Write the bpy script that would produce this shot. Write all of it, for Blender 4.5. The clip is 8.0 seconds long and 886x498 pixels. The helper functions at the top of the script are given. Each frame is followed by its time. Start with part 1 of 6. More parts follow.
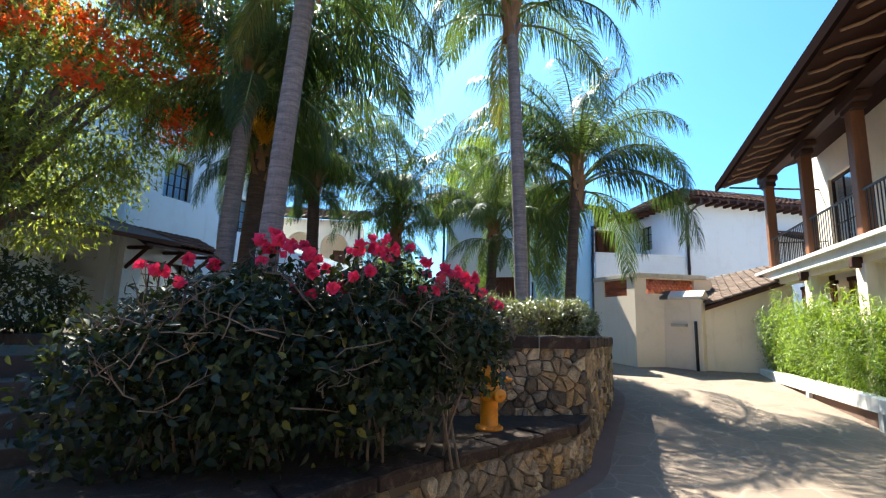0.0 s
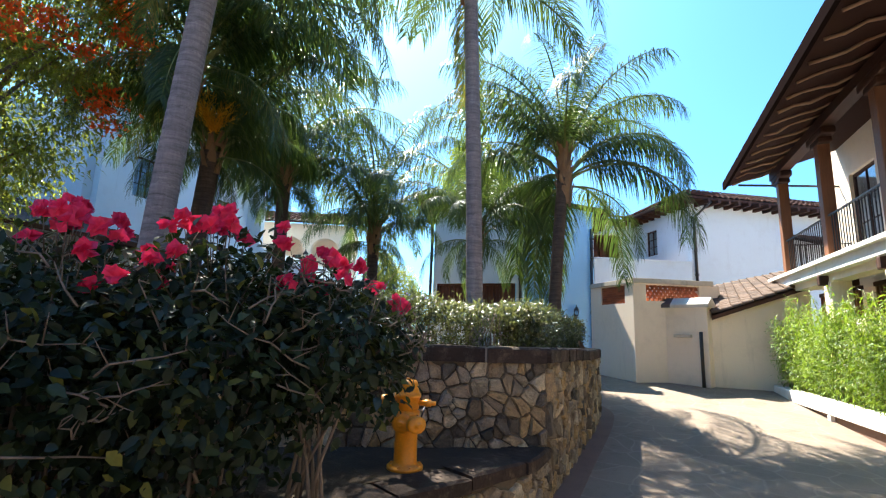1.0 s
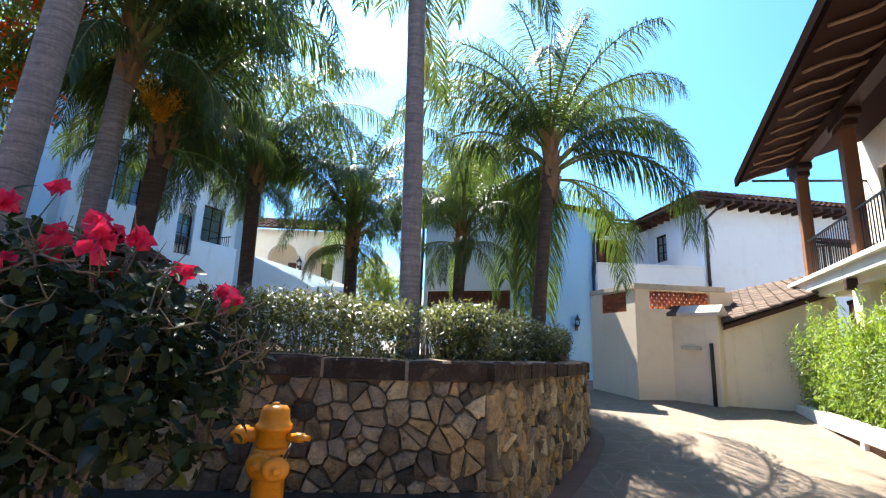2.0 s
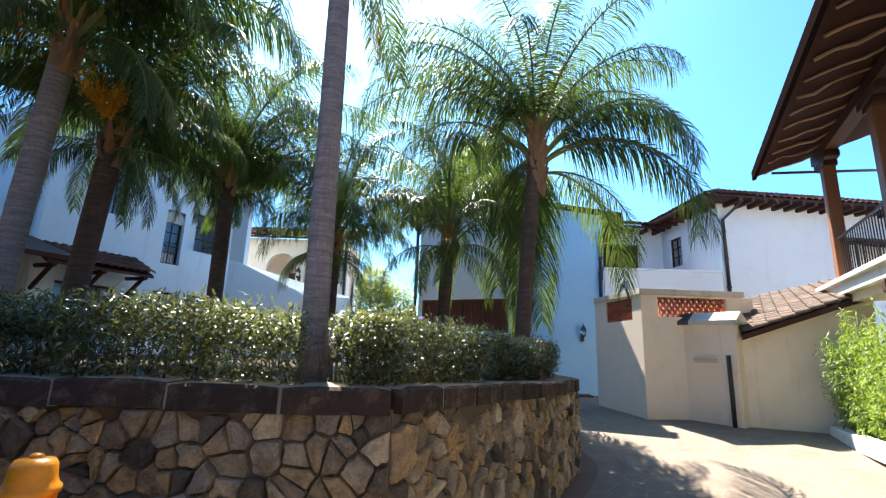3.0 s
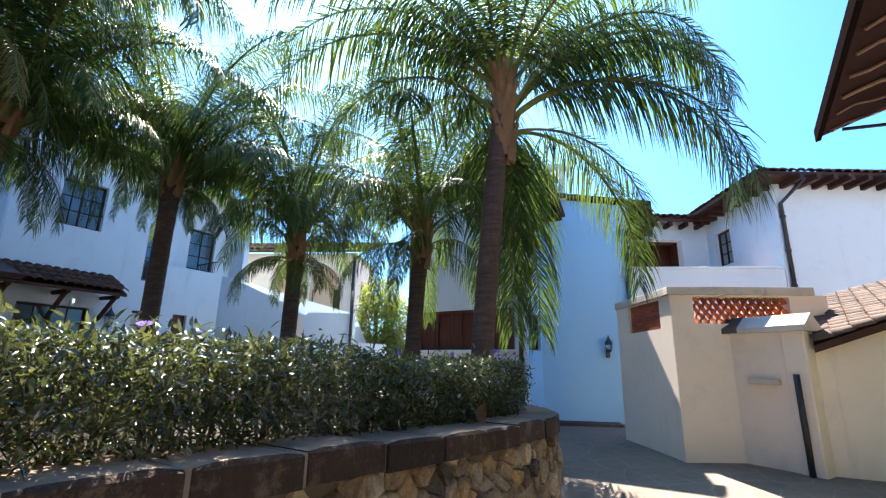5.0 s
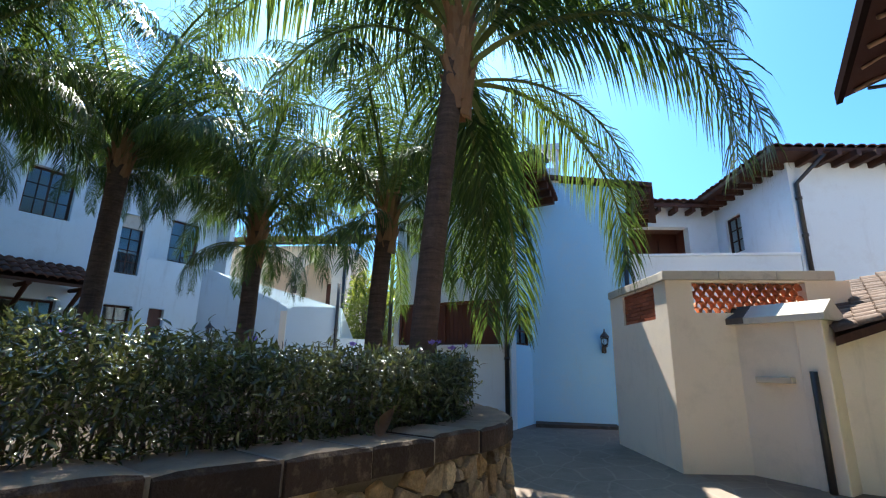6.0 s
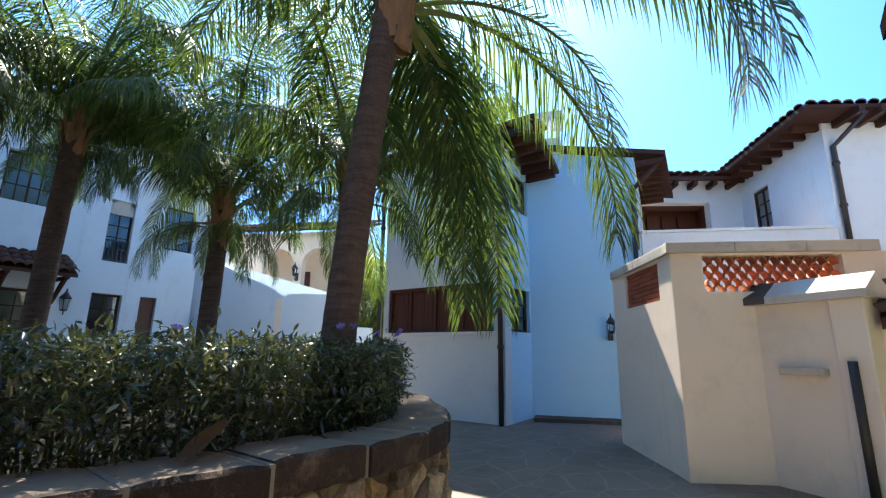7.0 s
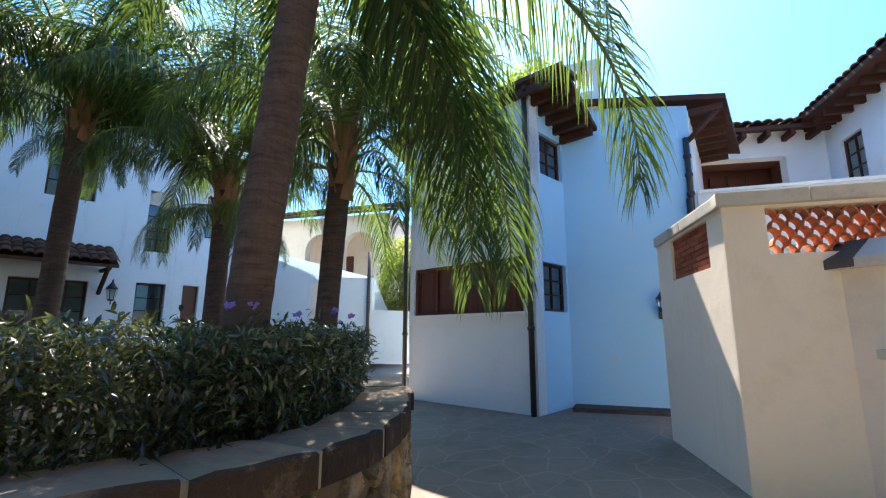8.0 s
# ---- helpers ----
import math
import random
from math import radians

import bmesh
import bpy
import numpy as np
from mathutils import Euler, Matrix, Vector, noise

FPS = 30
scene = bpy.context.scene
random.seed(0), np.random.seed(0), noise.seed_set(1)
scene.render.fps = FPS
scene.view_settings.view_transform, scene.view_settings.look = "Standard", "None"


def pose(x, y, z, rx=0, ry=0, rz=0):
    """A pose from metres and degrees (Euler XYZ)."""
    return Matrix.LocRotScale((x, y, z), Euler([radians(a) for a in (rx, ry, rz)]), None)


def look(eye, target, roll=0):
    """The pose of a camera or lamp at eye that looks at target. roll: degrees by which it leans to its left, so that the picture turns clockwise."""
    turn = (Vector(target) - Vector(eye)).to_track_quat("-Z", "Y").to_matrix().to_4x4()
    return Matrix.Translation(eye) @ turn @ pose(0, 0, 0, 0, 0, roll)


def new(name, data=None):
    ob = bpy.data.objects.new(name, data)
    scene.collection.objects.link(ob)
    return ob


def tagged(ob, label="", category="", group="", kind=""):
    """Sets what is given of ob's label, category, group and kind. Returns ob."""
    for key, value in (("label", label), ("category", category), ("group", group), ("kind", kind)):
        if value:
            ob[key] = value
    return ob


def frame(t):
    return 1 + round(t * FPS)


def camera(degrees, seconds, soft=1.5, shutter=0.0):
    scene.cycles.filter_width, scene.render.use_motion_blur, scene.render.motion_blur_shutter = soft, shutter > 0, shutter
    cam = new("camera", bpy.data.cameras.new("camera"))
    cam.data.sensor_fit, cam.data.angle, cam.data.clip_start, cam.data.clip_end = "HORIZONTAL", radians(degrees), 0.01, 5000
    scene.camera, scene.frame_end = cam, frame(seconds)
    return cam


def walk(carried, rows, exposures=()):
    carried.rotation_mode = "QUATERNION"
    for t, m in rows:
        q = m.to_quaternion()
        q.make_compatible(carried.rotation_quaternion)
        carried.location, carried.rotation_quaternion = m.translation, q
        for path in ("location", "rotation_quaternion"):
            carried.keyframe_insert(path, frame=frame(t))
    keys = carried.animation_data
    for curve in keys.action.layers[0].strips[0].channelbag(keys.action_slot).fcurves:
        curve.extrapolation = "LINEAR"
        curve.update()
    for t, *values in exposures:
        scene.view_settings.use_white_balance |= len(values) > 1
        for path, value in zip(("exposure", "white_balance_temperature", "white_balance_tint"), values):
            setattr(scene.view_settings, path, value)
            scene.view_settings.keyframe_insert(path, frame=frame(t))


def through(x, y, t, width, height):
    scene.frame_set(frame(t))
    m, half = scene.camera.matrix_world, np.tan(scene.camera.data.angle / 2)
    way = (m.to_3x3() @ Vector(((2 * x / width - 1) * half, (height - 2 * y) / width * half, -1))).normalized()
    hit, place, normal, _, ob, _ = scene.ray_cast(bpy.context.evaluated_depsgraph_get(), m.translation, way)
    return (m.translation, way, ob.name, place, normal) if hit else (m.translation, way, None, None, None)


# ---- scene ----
cam = camera(87.2, 8.0, soft=1.2)
PATH = [
    (0, (0.294, -0.743, 1.767), (-0.386, 1.112, 2.076), 1.6),
    (0.5, (0.466, -0.064, 1.783), (-0.229, 1.785, 2.101), 1.9),
    (1, (0.726, 0.589, 1.763), (-0.001, 2.42, 2.112), 2.0),
    (1.5, (0.92, 1.235, 1.755), (0.169, 3.051, 2.126), 2.2),
    (3, (1.435, 2.988, 1.842), (0.576, 4.741, 2.277), 1.9),
    (3.5, (1.522, 3.582, 1.872), (0.643, 5.322, 2.317), 1.9),
    (4, (1.57, 4.156, 1.926), (0.651, 5.871, 2.388), 1.7),
    (4.5, (1.66, 4.778, 1.953), (0.681, 6.451, 2.447), 1.3),
    (6, (1.842, 6.572, 1.945), (0.776, 8.192, 2.435), 1.1),
    (6.5, (1.905, 7.16, 1.965), (0.818, 8.771, 2.44), 1.1),
    (7, (1.94, 7.747, 1.971), (0.786, 9.319, 2.414), 0.9),
    (7.5, (1.943, 8.311, 1.984), (0.692, 9.819, 2.385), 0.4),
    (8, (1.947, 8.88, 1.992), (0.588, 10.3, 2.363), 0.1),
]
EXPO = [(0.0, 2.05, 6400, 5), (1.5, 2.20, 6450, 8), (3.0, 2.12, 6350, 9), (4.7, 2.28, 6200, 13), (5.8, 1.78, 6100, 7), (6.3, 1.86, 6120, 7), (7.0, 2.10, 6280, 10), (8.0, 2.30, 6320, 9)]
walk(cam, [(t, look(eye, target, roll)) for t, eye, target, roll in PATH], exposures=EXPO)

# ---- light ----
SUN_H = (-0.495, 0.53)
SUN_EL = math.atan2(1.0, math.hypot(*SUN_H))
world = bpy.data.worlds.new("world")
scene.world = world
world.use_nodes = True
wn = world.node_tree.nodes
sky = wn.new("ShaderNodeTexSky")
sky.sky_type = "NISHITA"
sky.sun_disc = False
sky.sun_elevation = SUN_EL
sky.sun_rotation = math.atan2(SUN_H[0], SUN_H[1])
sky.air_density, sky.dust_density, sky.ozone_density = 1.0, 1.9, 1.0
wn["Background"].inputs["Strength"].default_value = 0.07
tone = wn.new("ShaderNodeMix")
tone.data_type, tone.blend_type = "RGBA", "MULTIPLY"
tone.inputs[0].default_value, tone.inputs[7].default_value = 1.0, (0.44, 0.90, 1.36, 1)
world.node_tree.links.new(sky.outputs[0], tone.inputs[6])
world.node_tree.links.new(tone.outputs[2], wn["Background"].inputs["Color"])
sun = new("sun", bpy.data.lights.new("sun", "SUN"))
sun.data.energy, sun.data.angle, sun.data.color = 5.0, radians(0.53), (1.0, 0.92, 0.80)
sun.matrix_world = look((40 * SUN_H[0], 40 * SUN_H[1], 40), (0, 0, 0))


# ---- materials ----
def nodes_of(name):
    m = bpy.data.materials.new(name)
    m.use_nodes = True
    return m, m.node_tree.nodes, m.node_tree.links, m.node_tree.nodes["Principled BSDF"]


def noise_node(n, l, scale, detail=5.0, rough=0.6, stretch=None, obj=True):
    tc = n.new("ShaderNodeTexCoord")
    mp = n.new("ShaderNodeMapping")
    l.new(tc.outputs["Object" if obj else "Generated"], mp.inputs["Vector"])
    if stretch:
        mp.inputs["Scale"].default_value = stretch
    t = n.new("ShaderNodeTexNoise")
    t.inputs["Scale"].default_value, t.inputs["Detail"].default_value, t.inputs["Roughness"].default_value = scale, detail, rough
    l.new(mp.outputs[0], t.inputs["Vector"])
    return t.outputs["Fac"]


def ramp(n, l, fac, stops):
    r = n.new("ShaderNodeValToRGB")
    e = r.color_ramp.elements
    while len(e) < len(stops):
        e.new(0.5)
    for k, (p, c) in zip(e, stops):
        k.position, k.color = p, (*c, 1) if len(c) == 3 else c
    l.new(fac, r.inputs["Fac"])
    return r.outputs["Color"]


def mixc(n, l, fac, a, b, mode="MIX"):
    m = n.new("ShaderNodeMix")
    m.data_type, m.blend_type = "RGBA", mode
    for sock, v in ((m.inputs[0], fac), (m.inputs[6], a), (m.inputs[7], b)):
        if isinstance(v, (int, float)):
            sock.default_value = v
        elif isinstance(v, tuple):
            sock.default_value = (*v, 1)
        else:
            l.new(v, sock)
    return m.outputs[2]


def bump(n, l, b, height, strength, dist):
    k = n.new("ShaderNodeBump")
    k.inputs["Strength"].default_value, k.inputs["Distance"].default_value = strength, dist
    l.new(height, k.inputs["Height"])
    l.new(k.outputs[0], b.inputs["Normal"])


def surface(name, c1, c2, rough=0.8, fine=40, coarse=1.2, stain=None, stain_amount=0.5, bump_s=0.3, bump_d=0.01, stretch=None, per_object=0.0, per_island=0.0, metal=0.0, spec=0.3, grain_mix=0.6):
    """A weathered surface: a coarse cloud, a fine grain, and stains."""
    m, n, l, b = nodes_of(name)
    big = noise_node(n, l, coarse, 6, 0.65, stretch)
    small = noise_node(n, l, fine, 4, 0.7, stretch)
    col = mixc(n, l, big, c1, c2)
    grain = ramp(n, l, small, [(0.3, (0.8, 0.8, 0.8)), (0.7, (1.08, 1.08, 1.08))])
    col = mixc(n, l, grain_mix, col, grain, "MULTIPLY")
    if stain:
        sp = ramp(n, l, noise_node(n, l, coarse * 2.3, 8, 0.75, stretch), [(0.52, (0, 0, 0)), (0.72, (stain_amount,) * 3)])
        col = mixc(n, l, sp, col, stain)
    if per_object or per_island:
        if per_object:
            src = n.new("ShaderNodeObjectInfo").outputs["Random"]
        else:
            src = n.new("ShaderNodeNewGeometry").outputs["Random Per Island"]
        v = per_object or per_island
        tone = ramp(n, l, src, [(0.0, (1 - v,) * 3), (0.5, (1.0, 0.97, 0.92)), (1.0, (1 + v * 0.7, 1 + v * 0.6, 1 + v * 0.45))])
        col = mixc(n, l, 1.0, col, tone, "MULTIPLY")
    l.new(col, b.inputs["Base Color"])
    b.inputs["Roughness"].default_value, b.inputs["Metallic"].default_value = rough, metal
    b.inputs["Specular IOR Level"].default_value = spec
    bump(n, l, b, mixc(n, l, 0.4, small, big), bump_s, bump_d)
    return m


def leaf_material(name, stops, through=0.35, glow=(0.25, 0.35, 0.03), rough=0.4, objects=False, spec=0.5, coat=0.0):
    m, n, l, b = nodes_of(name)
    src = n.new("ShaderNodeObjectInfo").outputs["Random"] if objects else n.new("ShaderNodeNewGeometry").outputs["Random Per Island"]
    col = ramp(n, l, src, stops)
    vein = noise_node(n, l, 35, 2, 0.5)
    col = mixc(n, l, 0.5, col, ramp(n, l, vein, [(0.3, (0.75,) * 3), (0.7, (1.15,) * 3)]), "MULTIPLY")
    l.new(col, b.inputs["Base Color"])
    b.inputs["Roughness"].default_value, b.inputs["Specular IOR Level"].default_value = rough, spec
    b.inputs["Coat Weight"].default_value, b.inputs["Coat Roughness"].default_value = coat, 0.2
    tr = n.new("ShaderNodeBsdfTranslucent")
    l.new(mixc(n, l, 0.5, col, glow), tr.inputs["Color"])
    mx = n.new("ShaderNodeMixShader")
    mx.inputs[0].default_value = through
    l.new(b.outputs[0], mx.inputs[1])
    l.new(tr.outputs[0], mx.inputs[2])
    l.new(mx.outputs[0], n["Material Output"].inputs["Surface"])
    return m


def stucco(name, c, dirt, amount=0.35):
    """Hand-trowelled plaster: broad unevenness, blotches, and thin runs of dirt."""
    m, n, l, b = nodes_of(name)
    big = noise_node(n, l, 0.7, 6, 0.65)
    small = noise_node(n, l, 55, 4, 0.7)
    trowel = noise_node(n, l, 5.0, 4, 0.6)
    col = mixc(n, l, big, c, tuple(v * 0.92 for v in c))
    col = mixc(n, l, 0.15, col, ramp(n, l, small, [(0.3, (0.8,) * 3), (0.7, (1.08,) * 3)]), "MULTIPLY")
    col = mixc(n, l, ramp(n, l, noise_node(n, l, 1.6, 8, 0.75), [(0.52, (0, 0, 0)), (0.72, (amount,) * 3)]), col, dirt)
    col = mixc(n, l, ramp(n, l, noise_node(n, l, 3.2, 7, 0.7, (1, 1, 0.13)), [(0.58, (0, 0, 0)), (0.78, (amount * 1.3,) * 3)]), col, tuple(v * 0.8 for v in dirt))
    l.new(col, b.inputs["Base Color"])
    b.inputs["Roughness"].default_value, b.inputs["Specular IOR Level"].default_value = 0.92, 0.3
    bump(n, l, b, mixc(n, l, 0.25, trowel, small), 0.3, 0.02)
    return m


def bark(name, c1, c2, pale):
    """Palm bark: ring scars at uneven steps, upright fibres and pale lichen."""
    m, n, l, b = nodes_of(name)
    tc = n.new("ShaderNodeTexCoord")
    w = n.new("ShaderNodeTexWave")
    w.wave_type, w.bands_direction, w.wave_profile = "BANDS", "Z", "SAW"
    for k, v in (("Scale", 2.6), ("Distortion", 5.5), ("Detail", 4.0), ("Detail Scale", 2.5), ("Detail Roughness", 0.6)):
        w.inputs[k].default_value = v
    l.new(tc.outputs["Object"], w.inputs["Vector"])
    big = noise_node(n, l, 2.2, 6, 0.65, (1, 1, 0.6))
    fibre = noise_node(n, l, 40, 4, 0.7, (1, 1, 0.25))
    col = mixc(n, l, big, c1, c2)
    col = mixc(n, l, 0.7, col, ramp(n, l, fibre, [(0.3, (0.7,) * 3), (0.7, (1.12,) * 3)]), "MULTIPLY")
    col = mixc(n, l, ramp(n, l, noise_node(n, l, 5, 8, 0.75), [(0.55, (0, 0, 0)), (0.75, (0.5,) * 3)]), col, pale)
    streak = noise_node(n, l, 3.0, 5, 0.7, (1, 1, 9))
    col = mixc(n, l, 0.9, col, ramp(n, l, streak, [(0.3, (0.55,) * 3), (0.5, (0.95,) * 3), (0.7, (1.35, 1.3, 1.25))]), "MULTIPLY")
    col = mixc(n, l, 0.8, col, ramp(n, l, w.outputs["Fac"], [(0.0, (0.68,) * 3), (0.12, (0.95,) * 3), (0.85, (1.03,) * 3), (1.0, (1.12,) * 3)]), "MULTIPLY")
    l.new(col, b.inputs["Base Color"])
    b.inputs["Roughness"].default_value, b.inputs["Specular IOR Level"].default_value = 0.9, 0.2
    bump(n, l, b, mixc(n, l, 0.5, w.outputs["Fac"], fibre), 0.6, 0.018)
    return m


def stone_material(name, islands):
    """Split field stone: each of its own tone, from dark grey to tan, with blotches, lichen and a rough face."""
    m, n, l, b = nodes_of(name)
    src = n.new("ShaderNodeNewGeometry").outputs["Random Per Island"] if islands else n.new("ShaderNodeObjectInfo").outputs["Random"]
    tone = ramp(n, l, src, [(0.0, (0.09, 0.078, 0.066)), (0.22, (0.31, 0.23, 0.15)), (0.42, (0.42, 0.34, 0.25)), (0.62, (0.55, 0.36, 0.165)), (0.8, (0.32, 0.235, 0.15)), (1.0, (0.72, 0.58, 0.38))])
    blotch = noise_node(n, l, 9.0, 6, 0.7)
    grit = noise_node(n, l, 55, 5, 0.75)
    col = mixc(n, l, 0.85, tone, ramp(n, l, blotch, [(0.32, (0.5, 0.48, 0.46)), (0.5, (0.95,) * 3), (0.68, (1.45, 1.35, 1.2))]), "MULTIPLY")
    col = mixc(n, l, 0.7, col, ramp(n, l, grit, [(0.3, (0.6,) * 3), (0.7, (1.25,) * 3)]), "MULTIPLY")
    col = mixc(n, l, ramp(n, l, noise_node(n, l, 16, 7, 0.75), [(0.6, (0, 0, 0)), (0.72, (0.6,) * 3)]), col, (0.44, 0.36, 0.25))
    l.new(col, b.inputs["Base Color"])
    b.inputs["Roughness"].default_value, b.inputs["Specular IOR Level"].default_value = 0.8, 0.3
    bump(n, l, b, mixc(n, l, 0.45, blotch, grit), 1.0, 0.05)
    return m


def drive_material():
    """Pale worn paving: a cloud, fine grit, faint crazy joints and dark tyre-worn patches."""
    m, n, l, b = nodes_of("drive_paving")
    tc = n.new("ShaderNodeTexCoord")
    warp = n.new("ShaderNodeTexNoise")
    warp.inputs["Scale"].default_value = 1.3
    l.new(tc.outputs["Object"], warp.inputs["Vector"])
    add = n.new("ShaderNodeVectorMath")
    add.operation = "MULTIPLY_ADD"
    add.inputs[1].default_value = (0.35, 0.35, 0.0)
    l.new(warp.outputs["Color"], add.inputs[0])
    l.new(tc.outputs["Object"], add.inputs[2])
    vo = n.new("ShaderNodeTexVoronoi")
    vo.feature, vo.voronoi_dimensions = "DISTANCE_TO_EDGE", "2D"
    vo.inputs["Scale"].default_value = 2.3
    l.new(add.outputs[0], vo.inputs["Vector"])
    cells = n.new("ShaderNodeTexVoronoi")
    cells.voronoi_dimensions = "2D"
    cells.inputs["Scale"].default_value = 2.3
    l.new(add.outputs[0], cells.inputs["Vector"])
    base = mixc(n, l, noise_node(n, l, 0.7, 6, 0.65), (0.29, 0.228, 0.178), (0.165, 0.125, 0.097))
    grit = noise_node(n, l, 60, 4, 0.75)
    base = mixc(n, l, 0.6, base, ramp(n, l, grit, [(0.3, (0.78,) * 3), (0.7, (1.1,) * 3)]), "MULTIPLY")
    base = mixc(n, l, 0.4, base, ramp(n, l, cells.outputs["Color"], [(0.0, (0.8, 0.78, 0.76)), (1.0, (1.1, 1.08, 1.05))]), "MULTIPLY")
    joint = ramp(n, l, vo.outputs["Distance"], [(0.0, (0.28,) * 3), (0.045, (0, 0, 0))])
    base = mixc(n, l, joint, base, (0.44, 0.36, 0.28))
    dirt = ramp(n, l, noise_node(n, l, 2.4, 8, 0.75), [(0.5, (0, 0, 0)), (0.75, (0.55,) * 3)])
    base = mixc(n, l, dirt, base, (0.10, 0.072, 0.055))
    l.new(base, b.inputs["Base Color"])
    b.inputs["Roughness"].default_value, b.inputs["Specular IOR Level"].default_value = 0.85, 0.3
    bump(n, l, b, mixc(n, l, 0.3, grit, joint), 0.4, 0.01)
    return m


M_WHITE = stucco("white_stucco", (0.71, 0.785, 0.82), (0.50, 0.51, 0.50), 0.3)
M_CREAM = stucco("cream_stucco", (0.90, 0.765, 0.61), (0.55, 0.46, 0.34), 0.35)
# copy of the white stucco with blue skylight shade put into its colour
M_BLUE_SHADE = stucco("blue_shaded_white_stucco", (0.35, 0.635, 0.865), (0.52, 0.58, 0.64), 0.3)
M_TRIM = stucco("cement_trim", (0.58, 0.52, 0.43), (0.25, 0.22, 0.18), 0.7)
M_PALE = stucco("pale_cement", (0.66, 0.60, 0.52), (0.30, 0.26, 0.22), 0.6)
M_STAINED = stucco("stained_cement", (0.12, 0.105, 0.095), (0.07, 0.06, 0.055), 0.8)
M_KERB = stucco("white_paint_kerb", (0.80, 0.78, 0.73), (0.42, 0.38, 0.32), 0.5)
M_DRIVE = drive_material()
M_BORDER = surface("red_brown_border", (0.24, 0.15, 0.11), (0.15, 0.095, 0.075), 0.85, 45, 1.5, (0.10, 0.07, 0.055), 0.5, 0.4, 0.01)
M_SOIL = surface("dark_soil", (0.07, 0.05, 0.035), (0.03, 0.022, 0.016), 0.95, 30, 3, (0.14, 0.10, 0.06), 0.6, 0.8, 0.04)
M_MORTAR = surface("stone_mortar", (0.17, 0.13, 0.093), (0.09, 0.07, 0.052), 0.95, 60, 3)
M_STONE = stone_material("field_stone", False)
M_STONE_I = stone_material("field_stone_far", True)
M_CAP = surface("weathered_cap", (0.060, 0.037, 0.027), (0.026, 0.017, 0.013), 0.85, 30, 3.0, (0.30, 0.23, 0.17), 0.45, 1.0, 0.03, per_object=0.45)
# worn stone for cap tops, paled further so the colour holds sunlight
M_CAP_TOP = surface("worn_sunlit_cap_top", (0.40, 0.30, 0.215), (0.21, 0.155, 0.11), 0.85, 30, 2.2, (0.12, 0.09, 0.07), 0.5, 0.5, 0.015, per_object=0.2)
M_JOINT = surface("pale_mortar_joint", (0.36, 0.30, 0.24), (0.24, 0.20, 0.16), 0.9, 60, 4)
M_STEP = surface("stone_step", (0.075, 0.06, 0.05), (0.045, 0.036, 0.03), 0.8, 30, 2.0, (0.2, 0.18, 0.15), 0.5)
M_WOOD = surface("dark_wood", (0.075, 0.03, 0.017), (0.04, 0.016, 0.010), 0.65, 30, 3, (0.12, 0.055, 0.03), 0.4, 0.4, 0.01, (6, 6, 0.6), per_object=0.2)
M_EAVE = surface("dark_red_boards", (0.040, 0.013, 0.008), (0.022, 0.008, 0.005), 0.8, 30, 3, (0.06, 0.022, 0.012), 0.4, 0.4, 0.01, (6, 0.6, 6), spec=0.12)
M_GUTTER = surface("black_gutter", (0.014, 0.009, 0.008), (0.009, 0.006, 0.006), 0.95, 40, 4, None, 0, 0.2, 0.003, spec=0.0)
M_POST = surface("brown_post_wood", (0.28, 0.12, 0.055), (0.15, 0.06, 0.03), 0.55, 30, 3, (0.10, 0.04, 0.02), 0.5, 0.4, 0.01, (6, 6, 0.5))
# rafter logs, paler than the boards over them
M_LOG = surface("pale_log", (0.34, 0.20, 0.12), (0.20, 0.115, 0.07), 0.6, 30, 3, None, 0, 0.3, 0.008, (0.6, 6, 6))
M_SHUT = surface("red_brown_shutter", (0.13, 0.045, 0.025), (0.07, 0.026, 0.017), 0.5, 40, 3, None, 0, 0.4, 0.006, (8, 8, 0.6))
M_IRON = surface("black_iron", (0.025, 0.022, 0.022), (0.04, 0.035, 0.03), 0.45, 60, 4, None, 0, 0.2, 0.003, spec=0.5)
M_TILE = surface("clay_roof_tile", (0.17, 0.112, 0.082), (0.09, 0.06, 0.048), 0.85, 30, 4, (0.27, 0.225, 0.18), 0.7, 0.5, 0.01, per_object=0.35)
M_TILE_I = surface("clay_roof_tile_far", (0.155, 0.07, 0.046), (0.10, 0.046, 0.032), 0.85, 30, 3, (0.20, 0.14, 0.105), 0.5, 0.5, 0.01, per_island=0.3)
M_TERRA = surface("orange_terracotta", (0.60, 0.21, 0.08), (0.46, 0.15, 0.06), 0.75, 40, 4, (0.66, 0.42, 0.26), 0.4, 0.3, 0.006, per_object=0.2)
M_BRICK = surface("red_brick", (0.42, 0.12, 0.05), (0.30, 0.08, 0.035), 0.85, 40, 5, (0.2, 0.07, 0.04), 0.5, 0.5, 0.01, per_object=0.25)
M_HYD = surface("yellow_enamel", (0.84, 0.32, 0.016), (0.72, 0.25, 0.012), 0.35, 50, 5, (0.35, 0.14, 0.02), 0.5, 0.25, 0.004, spec=0.5)
M_TRUNK = bark("palm_bark", (0.33, 0.285, 0.275), (0.20, 0.17, 0.165), (0.46, 0.42, 0.40))
M_TRUNK_D = bark("palm_bark_brown", (0.155, 0.105, 0.08), (0.08, 0.055, 0.045), (0.24, 0.18, 0.135))
M_BOOT = surface("palm_leaf_bases", (0.42, 0.24, 0.13), (0.22, 0.125, 0.07), 0.9, 25, 4, (0.36, 0.28, 0.18), 0.5, 0.8, 0.02, (1, 1, 0.4), per_object=0.2)
